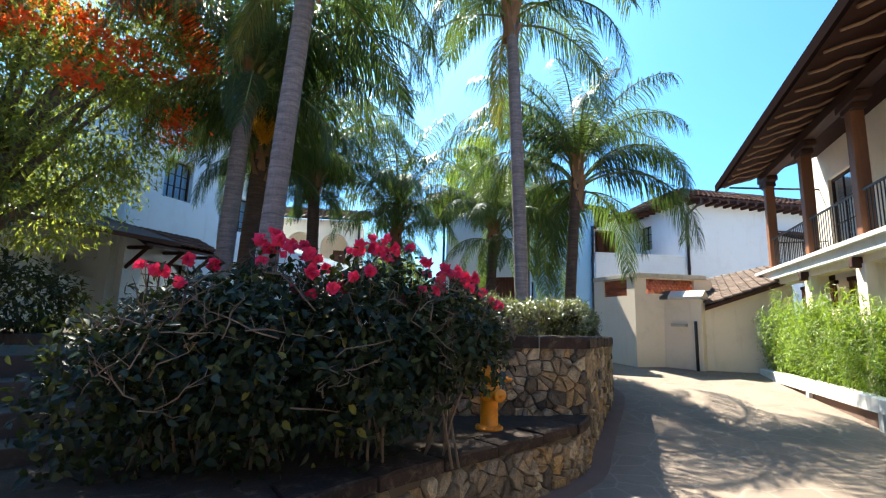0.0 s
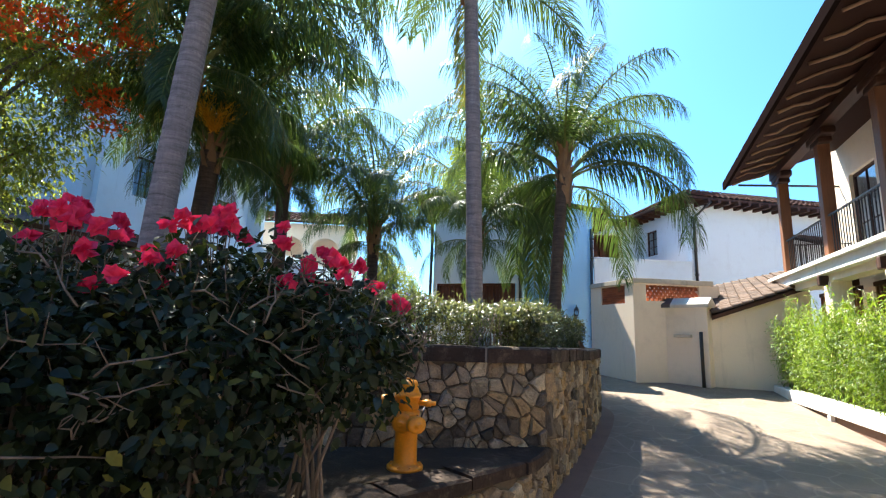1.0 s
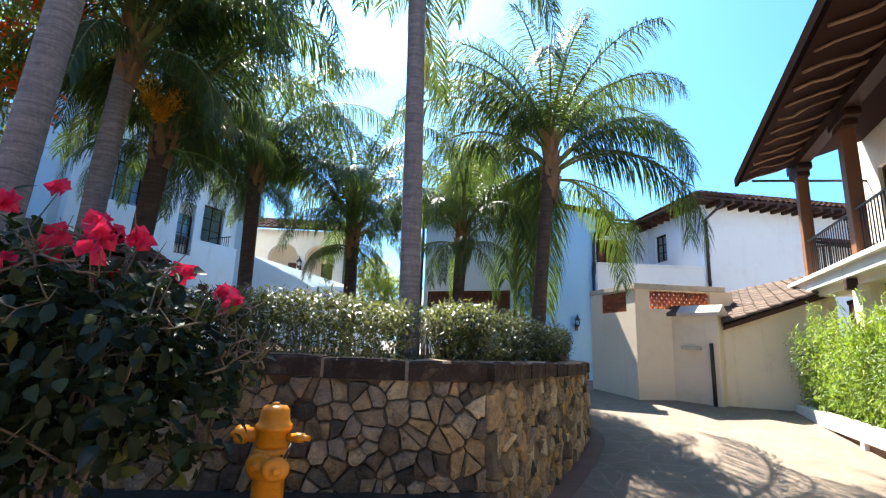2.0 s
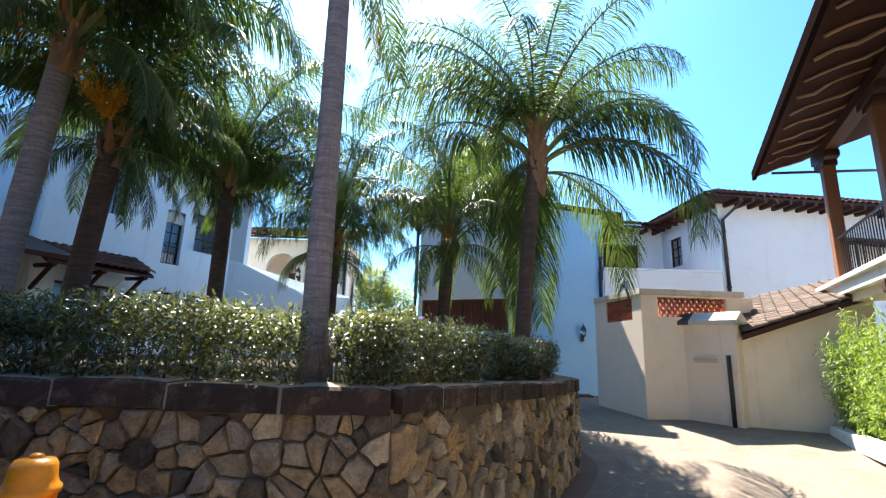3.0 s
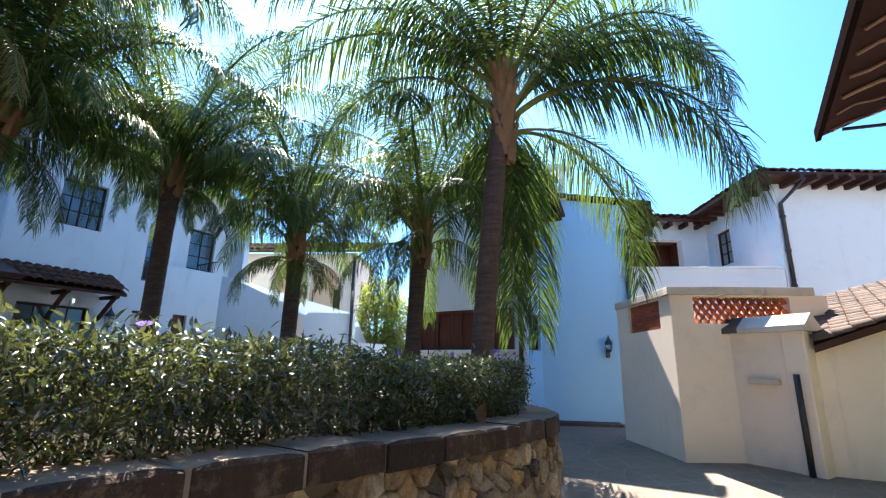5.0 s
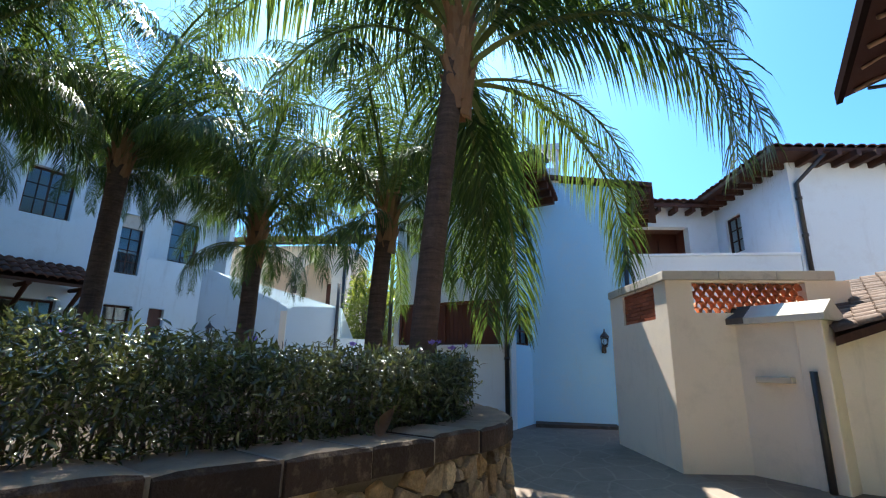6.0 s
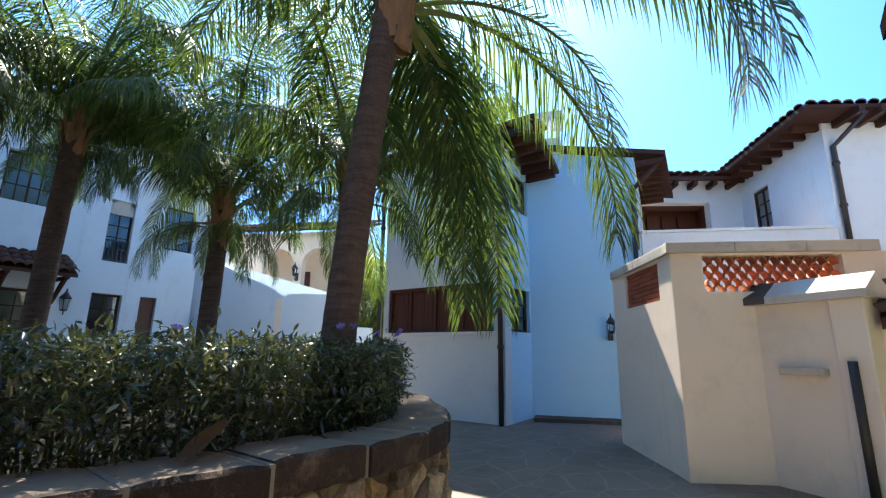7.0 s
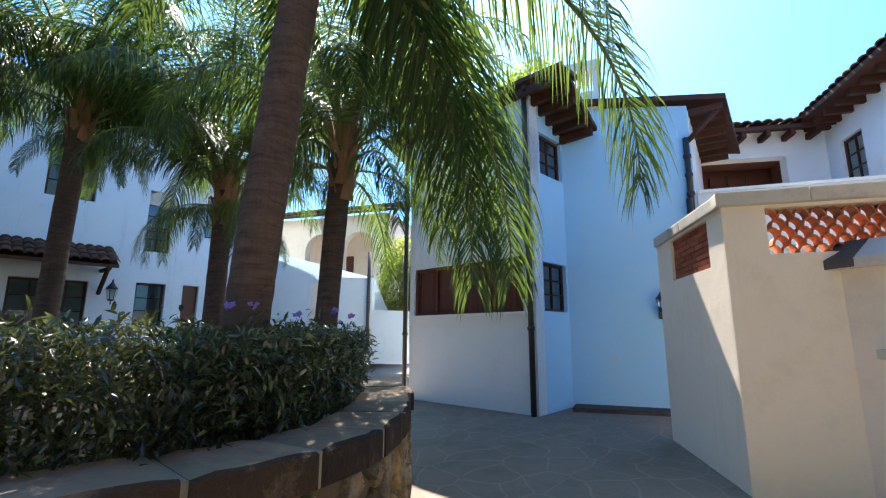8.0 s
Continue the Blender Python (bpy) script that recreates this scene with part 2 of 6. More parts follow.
M_TWIG = surface("grey_twig", (0.24, 0.18, 0.135), (0.13, 0.098, 0.074), 0.85, 40, 5)
M_FROND = leaf_material("palm_leaflets", [(0.0, (0.010, 0.028, 0.017)), (0.5, (0.022, 0.053, 0.027)), (0.9, (0.055, 0.10, 0.03)), (1.0, (0.13, 0.155, 0.035))], 0.32, (0.30, 0.43, 0.06), 0.42, spec=0.32)
M_FROND_Y = leaf_material("yellowing_palm_leaflets", [(0.0, (0.07, 0.10, 0.022)), (0.7, (0.13, 0.14, 0.03)), (1.0, (0.28, 0.16, 0.04))], 0.34, (0.46, 0.44, 0.05), 0.5)
M_RACHIS = surface("palm_rachis", (0.20, 0.24, 0.07), (0.15, 0.17, 0.05), 0.5, 30, 4)
M_HEDGE = leaf_material("hedge_leaves", [(0.0, (0.012, 0.016, 0.007)), (0.55, (0.026, 0.034, 0.012)), (0.86, (0.070, 0.090, 0.028)), (1.0, (0.33, 0.34, 0.16))], 0.26, (0.42, 0.46, 0.12), 0.22, spec=0.8, coat=0.6)
M_BUSH = leaf_material("bougainvillea_leaves", [(0.0, (0.007, 0.013, 0.006)), (0.7, (0.016, 0.027, 0.012)), (0.95, (0.045, 0.062, 0.02)), (1.0, (0.18, 0.17, 0.03))], 0.14, (0.25, 0.3, 0.05), 0.45, spec=0.22)
M_BAMBOO = leaf_material("bamboo_leaves", [(0.0, (0.035, 0.070, 0.014)), (0.5, (0.11, 0.20, 0.022)), (0.9, (0.22, 0.32, 0.035)), (1.0, (0.36, 0.38, 0.06))], 0.42, (0.48, 0.66, 0.04), 0.45)
M_TREE = leaf_material("flame_tree_leaves", [(0.0, (0.028, 0.052, 0.016)), (0.6, (0.085, 0.13, 0.028)), (1.0, (0.30, 0.32, 0.06))], 0.5, (0.72, 0.78, 0.085), 0.28, spec=0.8)
M_LIME = leaf_material("lime_tree_leaves", [(0.0, (0.14, 0.22, 0.02)), (1.0, (0.32, 0.40, 0.04))], 0.45, (0.6, 0.7, 0.05), 0.45)
M_PINK = leaf_material("pink_bracts", [(0.0, (0.68, 0.02, 0.07)), (0.6, (0.82, 0.03, 0.13)), (1.0, (0.85, 0.09, 0.28))], 0.4, (0.95, 0.05, 0.12), 0.55)
M_ORANGE = leaf_material("orange_blossoms", [(0.0, (0.82, 0.07, 0.015)), (1.0, (0.92, 0.20, 0.04))], 0.7, (1.0, 0.24, 0.05), 0.55)
M_PURPLE = leaf_material("violet_blossoms", [(0.0, (0.22, 0.14, 0.55)), (1.0, (0.38, 0.26, 0.70))], 0.35, (0.4, 0.3, 0.8), 0.55)
M_FRUIT = leaf_material("orange_palm_fruit_stalks", [(0.0, (0.72, 0.32, 0.02)), (1.0, (0.90, 0.56, 0.05))], 0.6, (1.0, 0.58, 0.05), 0.5)


def glass_material():
    m, n, l, b = nodes_of("window_glass")
    b.inputs["Base Color"].default_value = (0.75, 0.85, 0.9, 1)
    b.inputs["Transmission Weight"].default_value = 1.0
    b.inputs["Roughness"].default_value = 0.03
    b.inputs["IOR"].default_value = 1.5
    bump(n, l, b, noise_node(n, l, 2.0, 2), 0.03, 0.02)
    return m


M_GLASS = glass_material()


# ---- building helpers ----
def as_object(name, data_from, material, parent=None, label=""):
    me = data_from
    if isinstance(data_from, bmesh.types.BMesh):
        me = bpy.data.meshes.new(name)
        data_from.normal_update()
        data_from.to_mesh(me)
        data_from.free()
    if material and not me.materials:
        me.materials.append(material)
    ob = new(name, me)
    if parent:
        ob.parent = parent
    if label:
        ob["label"] = label
    return ob


def part(name, bm, material, parent, label=""):
    """Links a bmesh or mesh as one mesh object under a thing or a part."""
    return as_object(name, bm, material, parent, label)


def empty(name, at, label, category, group="", kind=""):
    e = new(name)
    e.location = at
    e.empty_display_size = 0.2
    return tagged(e, label, category, group, kind)


def adopt(ob, parent):
    """Parent ob, which was built in world places, to a thing whose base is elsewhere."""
    ob.parent = parent
    ob.matrix_parent_inverse = world_of(parent).inverted()
    return ob


def world_of(ob):
    m = ob.matrix_basis.copy()
    while ob.parent:
        m = ob.parent.matrix_basis @ ob.matrix_parent_inverse @ m
        ob = ob.parent
    return m


def wpart(name, bm, material, parent, label=""):
    """A part built in world places."""
    return adopt(as_object(name, bm, material, None, label), parent)


def box(bm, x0, y0, z0, x1, y1, z1, m=None, bev=0.0):
    vs = [bm.verts.new((x, y, z)) for x in (x0, x1) for y in (y0, y1) for z in (z0, z1)]
    fs = [bm.faces.new([vs[i] for i in q]) for q in ((0, 1, 3, 2), (4, 6, 7, 5), (0, 4, 5, 1), (2, 3, 7, 6), (0, 2, 6, 4), (1, 5, 7, 3))]
    if bev:
        es = list({e for f in fs for e in f.edges})
        r = bmesh.ops.bevel(bm, geom=es, offset=bev, segments=2, affect="EDGES", profile=0.6)
        vs = list({v for f in r["faces"] for v in f.verts} | {v for v in vs if v.is_valid})
    if m is not None:
        for v in vs:
            v.co = m @ v.co
    return vs


def frame_at(p, ang, z=0.0):
    """x runs along a wall from p at that angle, y goes into the wall, z up."""
    return Matrix.Translation((p[0], p[1], z)) @ Matrix.Rotation(radians(ang), 4, "Z")


def tube(bm, pts, radii, sides=8, cap=True):
    """A tube along points."""
    rings = []
    n = len(pts)
    ref = Vector((0.31, 0.95, 0.05))
    for i, p in enumerate(pts):
        p = Vector(p)
        d = (Vector(pts[min(i + 1, n - 1)]) - Vector(pts[max(i - 1, 0)])).normalized()
        u = d.cross(ref)
        if u.length < 0.05:
            u = d.cross(Vector((1, 0, 0)))
        u.normalize()
        w = d.cross(u)
        r = radii[i] if hasattr(radii, "__len__") else radii
        rings.append([bm.verts.new(p + (u * math.cos(a) + w * math.sin(a)) * r) for a in (2 * math.pi * k / sides for k in range(sides))])
    for a, b in zip(rings, rings[1:]):
        for k in range(sides):
            f = bm.faces.new((a[k], a[(k + 1) % sides], b[(k + 1) % sides], b[k]))
            f.smooth = True
    if cap:
        bm.faces.new(rings[0][::-1])
        bm.faces.new(rings[-1])
    return rings


def lathe(bm, profile, sides=20, m=None):
    rings = []
    for r, z in profile:
        rings.append([bm.verts.new((r * math.cos(2 * math.pi * k / sides), r * math.sin(2 * math.pi * k / sides), z)) for k in range(sides)])
    for a, b in zip(rings, rings[1:]):
        for k in range(sides):
            f = bm.faces.new((a[k], a[(k + 1) % sides], b[(k + 1) % sides], b[k]))
            f.smooth = True
    bm.faces.new(rings[0][::-1])
    bm.faces.new(rings[-1])
    if m is not None:
        for ring in rings:
            for v in ring:
                v.co = m @ v.co


def wall_mesh(p, ang, length, z0, z1, thick, openings=()):
    """A wall with thickness whose face starts at p and runs at ang; openings (s0, s1, za, zb) go right through it."""
    bm = bmesh.new()
    ss = sorted({0.0, length, *[v for o in openings for v in o[:2]]})
    zs = sorted({z0, z1, *[v for o in openings for v in o[2:]]})
    m = frame_at(p, ang)
    grid = {}

    def vert(i, j, k):
        if (i, j, k) not in grid:
            grid[i, j, k] = bm.verts.new(m @ Vector((ss[i], thick * k, zs[j])))
        return grid[i, j, k]

    def solid(i, j):
        if not (0 <= i < len(ss) - 1 and 0 <= j < len(zs) - 1):
            return False
        a, b = (ss[i] + ss[i + 1]) / 2, (zs[j] + zs[j + 1]) / 2
        return not any(o[0] < a < o[1] and o[2] < b < o[3] for o in openings)

    for i in range(len(ss) - 1):
        for j in range(len(zs) - 1):
            if not solid(i, j):
                continue
            bm.faces.new((vert(i, j, 0), vert(i + 1, j, 0), vert(i + 1, j + 1, 0), vert(i, j + 1, 0)))
            bm.faces.new((vert(i, j, 1), vert(i, j + 1, 1), vert(i + 1, j + 1, 1), vert(i + 1, j, 1)))
            for di, dj, e in ((-1, 0, ((i, j), (i, j + 1))), (1, 0, ((i + 1, j + 1), (i + 1, j))), (0, -1, ((i + 1, j), (i, j))), (0, 1, ((i, j + 1), (i + 1, j + 1)))):
                if not solid(i + di, j + dj):
                    (a, b), (c, d) = e
                    bm.faces.new((vert(a, b, 0), vert(c, d, 0), vert(c, d, 1), vert(a, b, 1)))
    return bm


def prism(bm, outline, z0, z1):
    lo = [bm.verts.new((x, y, z0)) for x, y in outline]
    hi = [bm.verts.new((x, y, z1)) for x, y in outline]
    bm.faces.new(lo[::-1])
    bm.faces.new(hi)
    for i in range(len(lo)):
        j = (i + 1) % len(lo)
        bm.faces.new((lo[i], lo[j], hi[j], hi[i]))


def slab(bm, top, thick):
    """A flat slab under four or more top corners."""
    hi = [bm.verts.new(p) for p in top]
    lo = [bm.verts.new((p[0], p[1], p[2] - thick)) for p in top]
    bm.faces.new(hi)
    bm.faces.new(lo[::-1])
    for i in range(len(hi)):
        j = (i + 1) % len(hi)
        bm.faces.new((hi[j], hi[i], lo[i], lo[j]))


def window(parent, p, ang, s0, s1, za, zb, cols, rows, wood=M_WOOD, set_in=0.07, bar=0.05, glass=True, mun=0.025):
    """A framed window in an opening: frame, each muntin, each pane."""
    m = frame_at(p, ang)
    bm = bmesh.new()
    for a, b, c, d in ((s0, s0 + bar, za, zb), (s1 - bar, s1, za, zb), (s0 + bar, s1 - bar, za, za + bar), (s0 + bar, s1 - bar, zb - bar, zb)):
        box(bm, a, set_in, c, b, set_in + 0.06, d, m)
    w = wpart("window", bm, wood, parent)
    u0, u1, w0, w1 = s0 + bar, s1 - bar, za + bar, zb - bar
    for i in range(1, cols):
        x = u0 + (u1 - u0) * i / cols
        k = mun * (1.8 if cols == 4 and i == 2 else 1)
        b2 = bmesh.new()
        box(b2, x - k / 2, set_in + 0.005, w0, x + k / 2, set_in + 0.05, w1, m)
        wpart("muntin", b2, wood, w)
    for j in range(1, rows):
        z = w0 + (w1 - w0) * j / rows
        b2 = bmesh.new()
        box(b2, u0, set_in + 0.012, z - mun / 2, u1, set_in + 0.045, z + mun / 2, m)
        wpart("muntin", b2, wood, w)
    if glass:
        for i in range(cols):
            for j in range(rows):
                b2 = bmesh.new()
                x0, x1 = u0 + (u1 - u0) * i / cols, u0 + (u1 - u0) * (i + 1) / cols
                z0, z1 = w0 + (w1 - w0) * j / rows, w0 + (w1 - w0) * (j + 1) / rows
                box(b2, x0, set_in + 0.025, z0, x1, set_in + 0.031, z1, m)
                wpart("pane", b2, M_GLASS, w)
    return w


def downpipe(parent, pts, r=0.045):
    bm = bmesh.new()
    tube(bm, pts, r, 10)
    lo, hi = min(p[2] for p in pts), max(p[2] for p in pts)
    low = min(pts, key=lambda p: p[2])
    for k in range(1, 4):
        z = lo + (hi - lo) * k / 4
        tube(bm, [(low[0], low[1], z - 0.03), (low[0], low[1], z + 0.03)], r * 1.35, 10)
    return wpart("downpipe", bm, M_IRON, parent, "dark painted metal downpipe")


def roof_tiles(parent, a, b, c, d, cols, rows, r, mat, single=False):
    """Half-round clay tiles laid on the plane a-b (eave) to d-c (top)."""
    a, b, c, d = (Vector(v) for v in (a, b, c, d))
    up = (b - a).cross(d - a).normalized()
    if up.z < 0:
        up = -up
    rnd = random.Random(int(a.x * 100) + cols)
    bm = None if single else bmesh.new()
    for i in range(cols):
        for j in range(rows):
            u = (i + 0.5) / cols
            p0 = (a.lerp(b, u)).lerp(d.lerp(c, u), j / rows)
            p1 = (a.lerp(b, u)).lerp(d.lerp(c, u), min(1.0, (j + 1.15) / rows))
            along = (p1 - p0)
            side = along.cross(up).normalized()
            if single:
                bm = bmesh.new()
            g = []
            lift = up * (0.02 + rnd.uniform(0, 0.012))
            rr = r * rnd.uniform(0.92, 1.05)
            for q, (p, s, h) in enumerate(((p0, 1.0, 0.03), (p1, 0.85, 0.0))):
                g.append([bm.verts.new(p + lift + up * h + side * (rr * s * math.cos(t)) + up * (rr * s * 0.75 * math.sin(t))) for t in (math.pi * k / 5 for k in range(6))])
                g.append([bm.verts.new(p + lift + up * (h - 0.014) + side * (rr * s * 0.86 * math.cos(t)) + up * (rr * s * 0.6 * math.sin(t))) for t in (math.pi * k / 5 for k in range(6))])
            for k in range(5):
                f = bm.faces.new((g[0][k], g[0][k + 1], g[2][k + 1], g[2][k]))
                f.smooth = True
                bm.faces.new((g[0][k + 1], g[0][k], g[1][k], g[1][k + 1]))
            if single:
                wpart("roof_tile", bm, mat, parent)
    if not single:
        return tagged(wpart("roof_tiles", bm, mat, parent), kind="stuff")


# ---- leaves ----
def leaf_mesh(name, places, dirs, ups, length, width, mat, fold=0.25, droop=0.15):
    """Many single leaves in one mesh: each a folded blade of four triangles."""
    p, d, u = (np.asarray(v, dtype=float) for v in (places, dirs, ups))
    d = d / np.linalg.norm(d, axis=1, keepdims=True)
    s = np.cross(d, u)
    s /= np.linalg.norm(s, axis=1, keepdims=True) + 1e-9
    u = np.cross(s, d)
    n = len(p)
    L = np.asarray(length).reshape(-1, 1) * np.ones((n, 1))
    W = np.asarray(width).reshape(-1, 1) * np.ones((n, 1))
    v = np.empty((n, 5, 3))
    v[:, 0] = p
    v[:, 1] = p + d * L * 0.45 + s * W * 0.5 + u * W * fold
    v[:, 2] = p + d * L * 0.5 - u * L * droop * 0.1
    v[:, 3] = p + d * L * 0.45 - s * W * 0.5 + u * W * fold
    v[:, 4] = p + d * L - u * L * droop
    idx = np.arange(n).reshape(-1, 1) * 5
    f = np.concatenate([idx + np.array([[0, 1, 2]]), idx + np.array([[1, 4, 2]]), idx + np.array([[0, 2, 3]]), idx + np.array([[2, 4, 3]])])
    me = bpy.data.meshes.new(name)
    me.from_pydata(v.reshape(-1, 3).tolist(), [], f.tolist())
    me.materials.append(mat)
    return me


def ovate_mesh(name, places, dirs, ups, length, width, mat, fold=0.2, droop=0.2):
    """Many broad leaves in one mesh: each an oval blade folded along its midrib, six faces."""
    p, d, u = (np.asarray(v, dtype=float) for v in (places, dirs, ups))
    d = d / np.linalg.norm(d, axis=1, keepdims=True)
    s = np.cross(d, u)
    s /= np.linalg.norm(s, axis=1, keepdims=True) + 1e-9
    u = np.cross(s, d)
    n = len(p)
    L, W = np.asarray(length).reshape(-1, 1), np.asarray(width).reshape(-1, 1)
    v = np.empty((n, 8, 3))
    for k, (t, w) in enumerate(((0.0, 0.0), (0.26, 0.42), (0.26, -0.42), (0.62, 0.42), (0.62, -0.42), (1.0, 0.0), (0.28, 0.0), (0.62, 0.0))):
        v[:, k] = p + d * L * t + s * W * w + u * (W * fold * abs(w) * 2 - L * droop * t * t)
    idx = np.arange(n).reshape(-1, 1) * 8
    tri = np.concatenate([idx + np.array([q]) for q in ((0, 1, 6), (0, 6, 2), (3, 5, 7), (7, 5, 4), (1, 3, 7), (1, 7, 6), (6, 7, 4), (6, 4, 2))])
    me = bpy.data.meshes.new(name)
    me.from_pydata(v.reshape(-1, 3).tolist(), [], tri.tolist())
    me.materials.append(mat)
    me.polygons.foreach_set("use_smooth", [True] * len(tri))
    return me


def flower_head(name, c, dirs, length, width, mat):
    """One flower head: folded bracts that all spring from its heart."""
    verts, faces = [tuple(c)], []
    for d, L, W in zip(dirs, length, width):
        d = Vector(d).normalized()
        s = d.orthogonal().normalized()
        u = s.cross(d)
        k = len(verts)
        c2 = Vector(c)
        verts += [tuple(c2 + d * L * 0.5 + s * W * 0.5 + u * W * 0.2), tuple(c2 + d * L * 0.55), tuple(c2 + d * L * 0.5 - s * W * 0.5 + u * W * 0.2), tuple(c2 + d * L - u * L * 0.15)]
        faces += [(0, k, k + 1), (k, k + 3, k + 1), (0, k + 1, k + 2), (k + 1, k + 3, k + 2)]
    me = bpy.data.meshes.new(name)
    me.from_pydata(verts, [], faces)
    me.materials.append(mat)
    return me


def rand_dirs(rng, n, flat=1.0):
    d = rng.normal(size=(n, 3))
    d[:, 2] *= flat
    return d / np.linalg.norm(d, axis=1, keepdims=True)


def shell_points(rng, n, blobs, inner=0.55):
    """Points in the outer part of a union of ellipsoids, with their outward way."""
    vol = np.array([b[3] * b[4] * b[5] for b in blobs])
    pick = rng.choice(len(blobs), size=n, p=vol / vol.sum())
    B = np.array(blobs)[pick]
    d = rand_dirs(rng, n)
    r = inner + (1 - inner) * rng.random((n, 1)) ** 0.6
    r *= 1 + 0.12 * rng.normal(size=(n, 1))
    pts = B[:, :3] + d * r * B[:, 3:6]
    keep = np.ones(n, bool)
    for b in blobs:
        q = (pts - np.array(b[:3])) / np.array(b[3:6])
        keep &= np.linalg.norm(q, axis=1) > inner * 0.8
    return pts[keep], d[keep]


# ---- ground ----
RISE = [(-12, -0.05), (-1, 0.08), (3, 0.12), (5, 0.16), (7.5, 0.25), (9, 0.34), (11, 0.46), (12.5, 0.56), (13.8, 0.66), (15.7, 0.71), (18, 0.78), (22, 0.85)]


def ground_z(y):
    return float(np.interp(y, [k[0] for k in RISE], [k[1] for k in RISE]))


def make_ground():
    xs = [-900, -300, -100, -40, -20, -12, -6, -3, -1, 0, 1, 2, 3, 4, 6, 9, 14, 25, 60, 200, 900]
    ys = [-900, -300, -100, -40] + [-12 + 0.5 * k for k in range(69)] + [30, 60, 200, 900]
    bm = bmesh.new()
    g = [[bm.verts.new((x, y, ground_z(y))) for x in xs] for y in ys]
    for a, b in zip(g, g[1:]):
        for i in range(len(xs) - 1):
            f = bm.faces.new((a[i], a[i + 1], b[i + 1], b[i]))
            f.smooth = True
    return tagged(as_object("ground", bm, M_DRIVE), "sloping pale paved driveway with worn patches", "driveway", kind="structure")


make_ground()

# ---- unseen wall added behind to cut skylight; it closes the drive ----
for ends in (((4.0, -7.0), 180, 27.0), ((-23.0, -7.0), 90, 10.0)):
    tagged(as_object("unseen_wall", wall_mesh(ends[0], ends[1], ends[2], -0.3, 6.0, 0.3), M_MORTAR), "tall rough brown wall added out of view to cut skylight", "wall", kind="structure")

# ---- planter: the stone retaining wall, its cap and its bed ----
CURVE = [(-0.05, 5.42), (0.0, 6.3), (0.07, 7.4), (0.14, 8.3), (0.19, 9.2), (0.17, 9.9), (-0.02, 10.42), (-0.42, 10.95), (-0.88, 11.38), (-1.25, 11.72), (-1.9, 12.1)]
FRONT = [(-3.4, 3.75), (-2.4, 4.15), (-1.7, 4.5), (-1.0, 4.87), (-0.49, 5.14), (-0.05, 5.42)]
LEDGE = [(-3.2, 0.55), (-2.4, 1.05), (-1.62, 1.69), (-1.2, 2.6), (-0.84, 3.37), (-0.44, 4.1), (-0.15, 4.73), (-0.07, 5.1), (-0.045, 5.42)]


def smooth_path(pts, step=0.1):
    """Points at even steps along a rounded line through pts, with the way out to the right of travel reversed: (x, y, nx, ny, s)."""
    dense = []
    for i in range(len(pts) - 1):
        p0, p1, p2, p3 = (Vector(pts[max(0, min(len(pts) - 1, i + k))]) for k in (-1, 0, 1, 2))
        for k in range(12):
            t = k / 12
            dense.append(0.5 * ((2 * p1) + (p2 - p0) * t + (2 * p0 - 5 * p1 + 4 * p2 - p3) * t * t + (3 * p1 - p0 - 3 * p2 + p3) * t ** 3))
    dense.append(Vector(pts[-1]))
    acc = [0.0]
    for a, b in zip(dense, dense[1:]):
        acc.append(acc[-1] + (b - a).length)
    n = max(2, round(acc[-1] / step))
    out = []
    for i in range(n + 1):
        s = acc[-1] * i / n
        j = max(0, min(len(acc) - 2, next((q for q in range(len(acc) - 1) if acc[q + 1] >= s), len(acc) - 2)))
        p = dense[j].lerp(dense[j + 1], (s - acc[j]) / max(1e-6, acc[j + 1] - acc[j]))
        d = (dense[j + 1] - dense[j]).normalized()
        out.append((p.x, p.y, d.y, -d.x, s))
    return out


def at_path(path, s):
    n = len(path) - 1
    f = max(0.0, min(0.9999, s / path[-1][4])) * n
    i = int(f)
    t = f - i
    return [path[i][k] * (1 - t) + path[i + 1][k] * t for k in range(4)]


P_CURVE, P_FRONT, P_LEDGE = smooth_path(CURVE), smooth_path(FRONT), smooth_path(LEDGE)


def cap_z(y):
    return 1.64 - 0.09 * max(0.0, min(1.0, (y - 5.5) / 3.5))


def strip_wall(path, zlo, zhi, thick):
    """The mortared core of a curved wall."""
    bm = bmesh.new()
    rows = []
    for x, y, nx, ny, s in path:
        a, b = zlo(y), zhi(y)
        rows.append([bm.verts.new(v) for v in ((x, y, a), (x, y, b), (x - nx * thick, y - ny * thick, b), (x - nx * thick, y - ny * thick, a))])
    for a, b in zip(rows, rows[1:]):
        for k in range(4):
            bm.faces.new((a[k], b[k], b[(k + 1) % 4], a[(k + 1) % 4]))
    bm.faces.new(rows[0])
    bm.faces.new(rows[-1][::-1])
    return bm


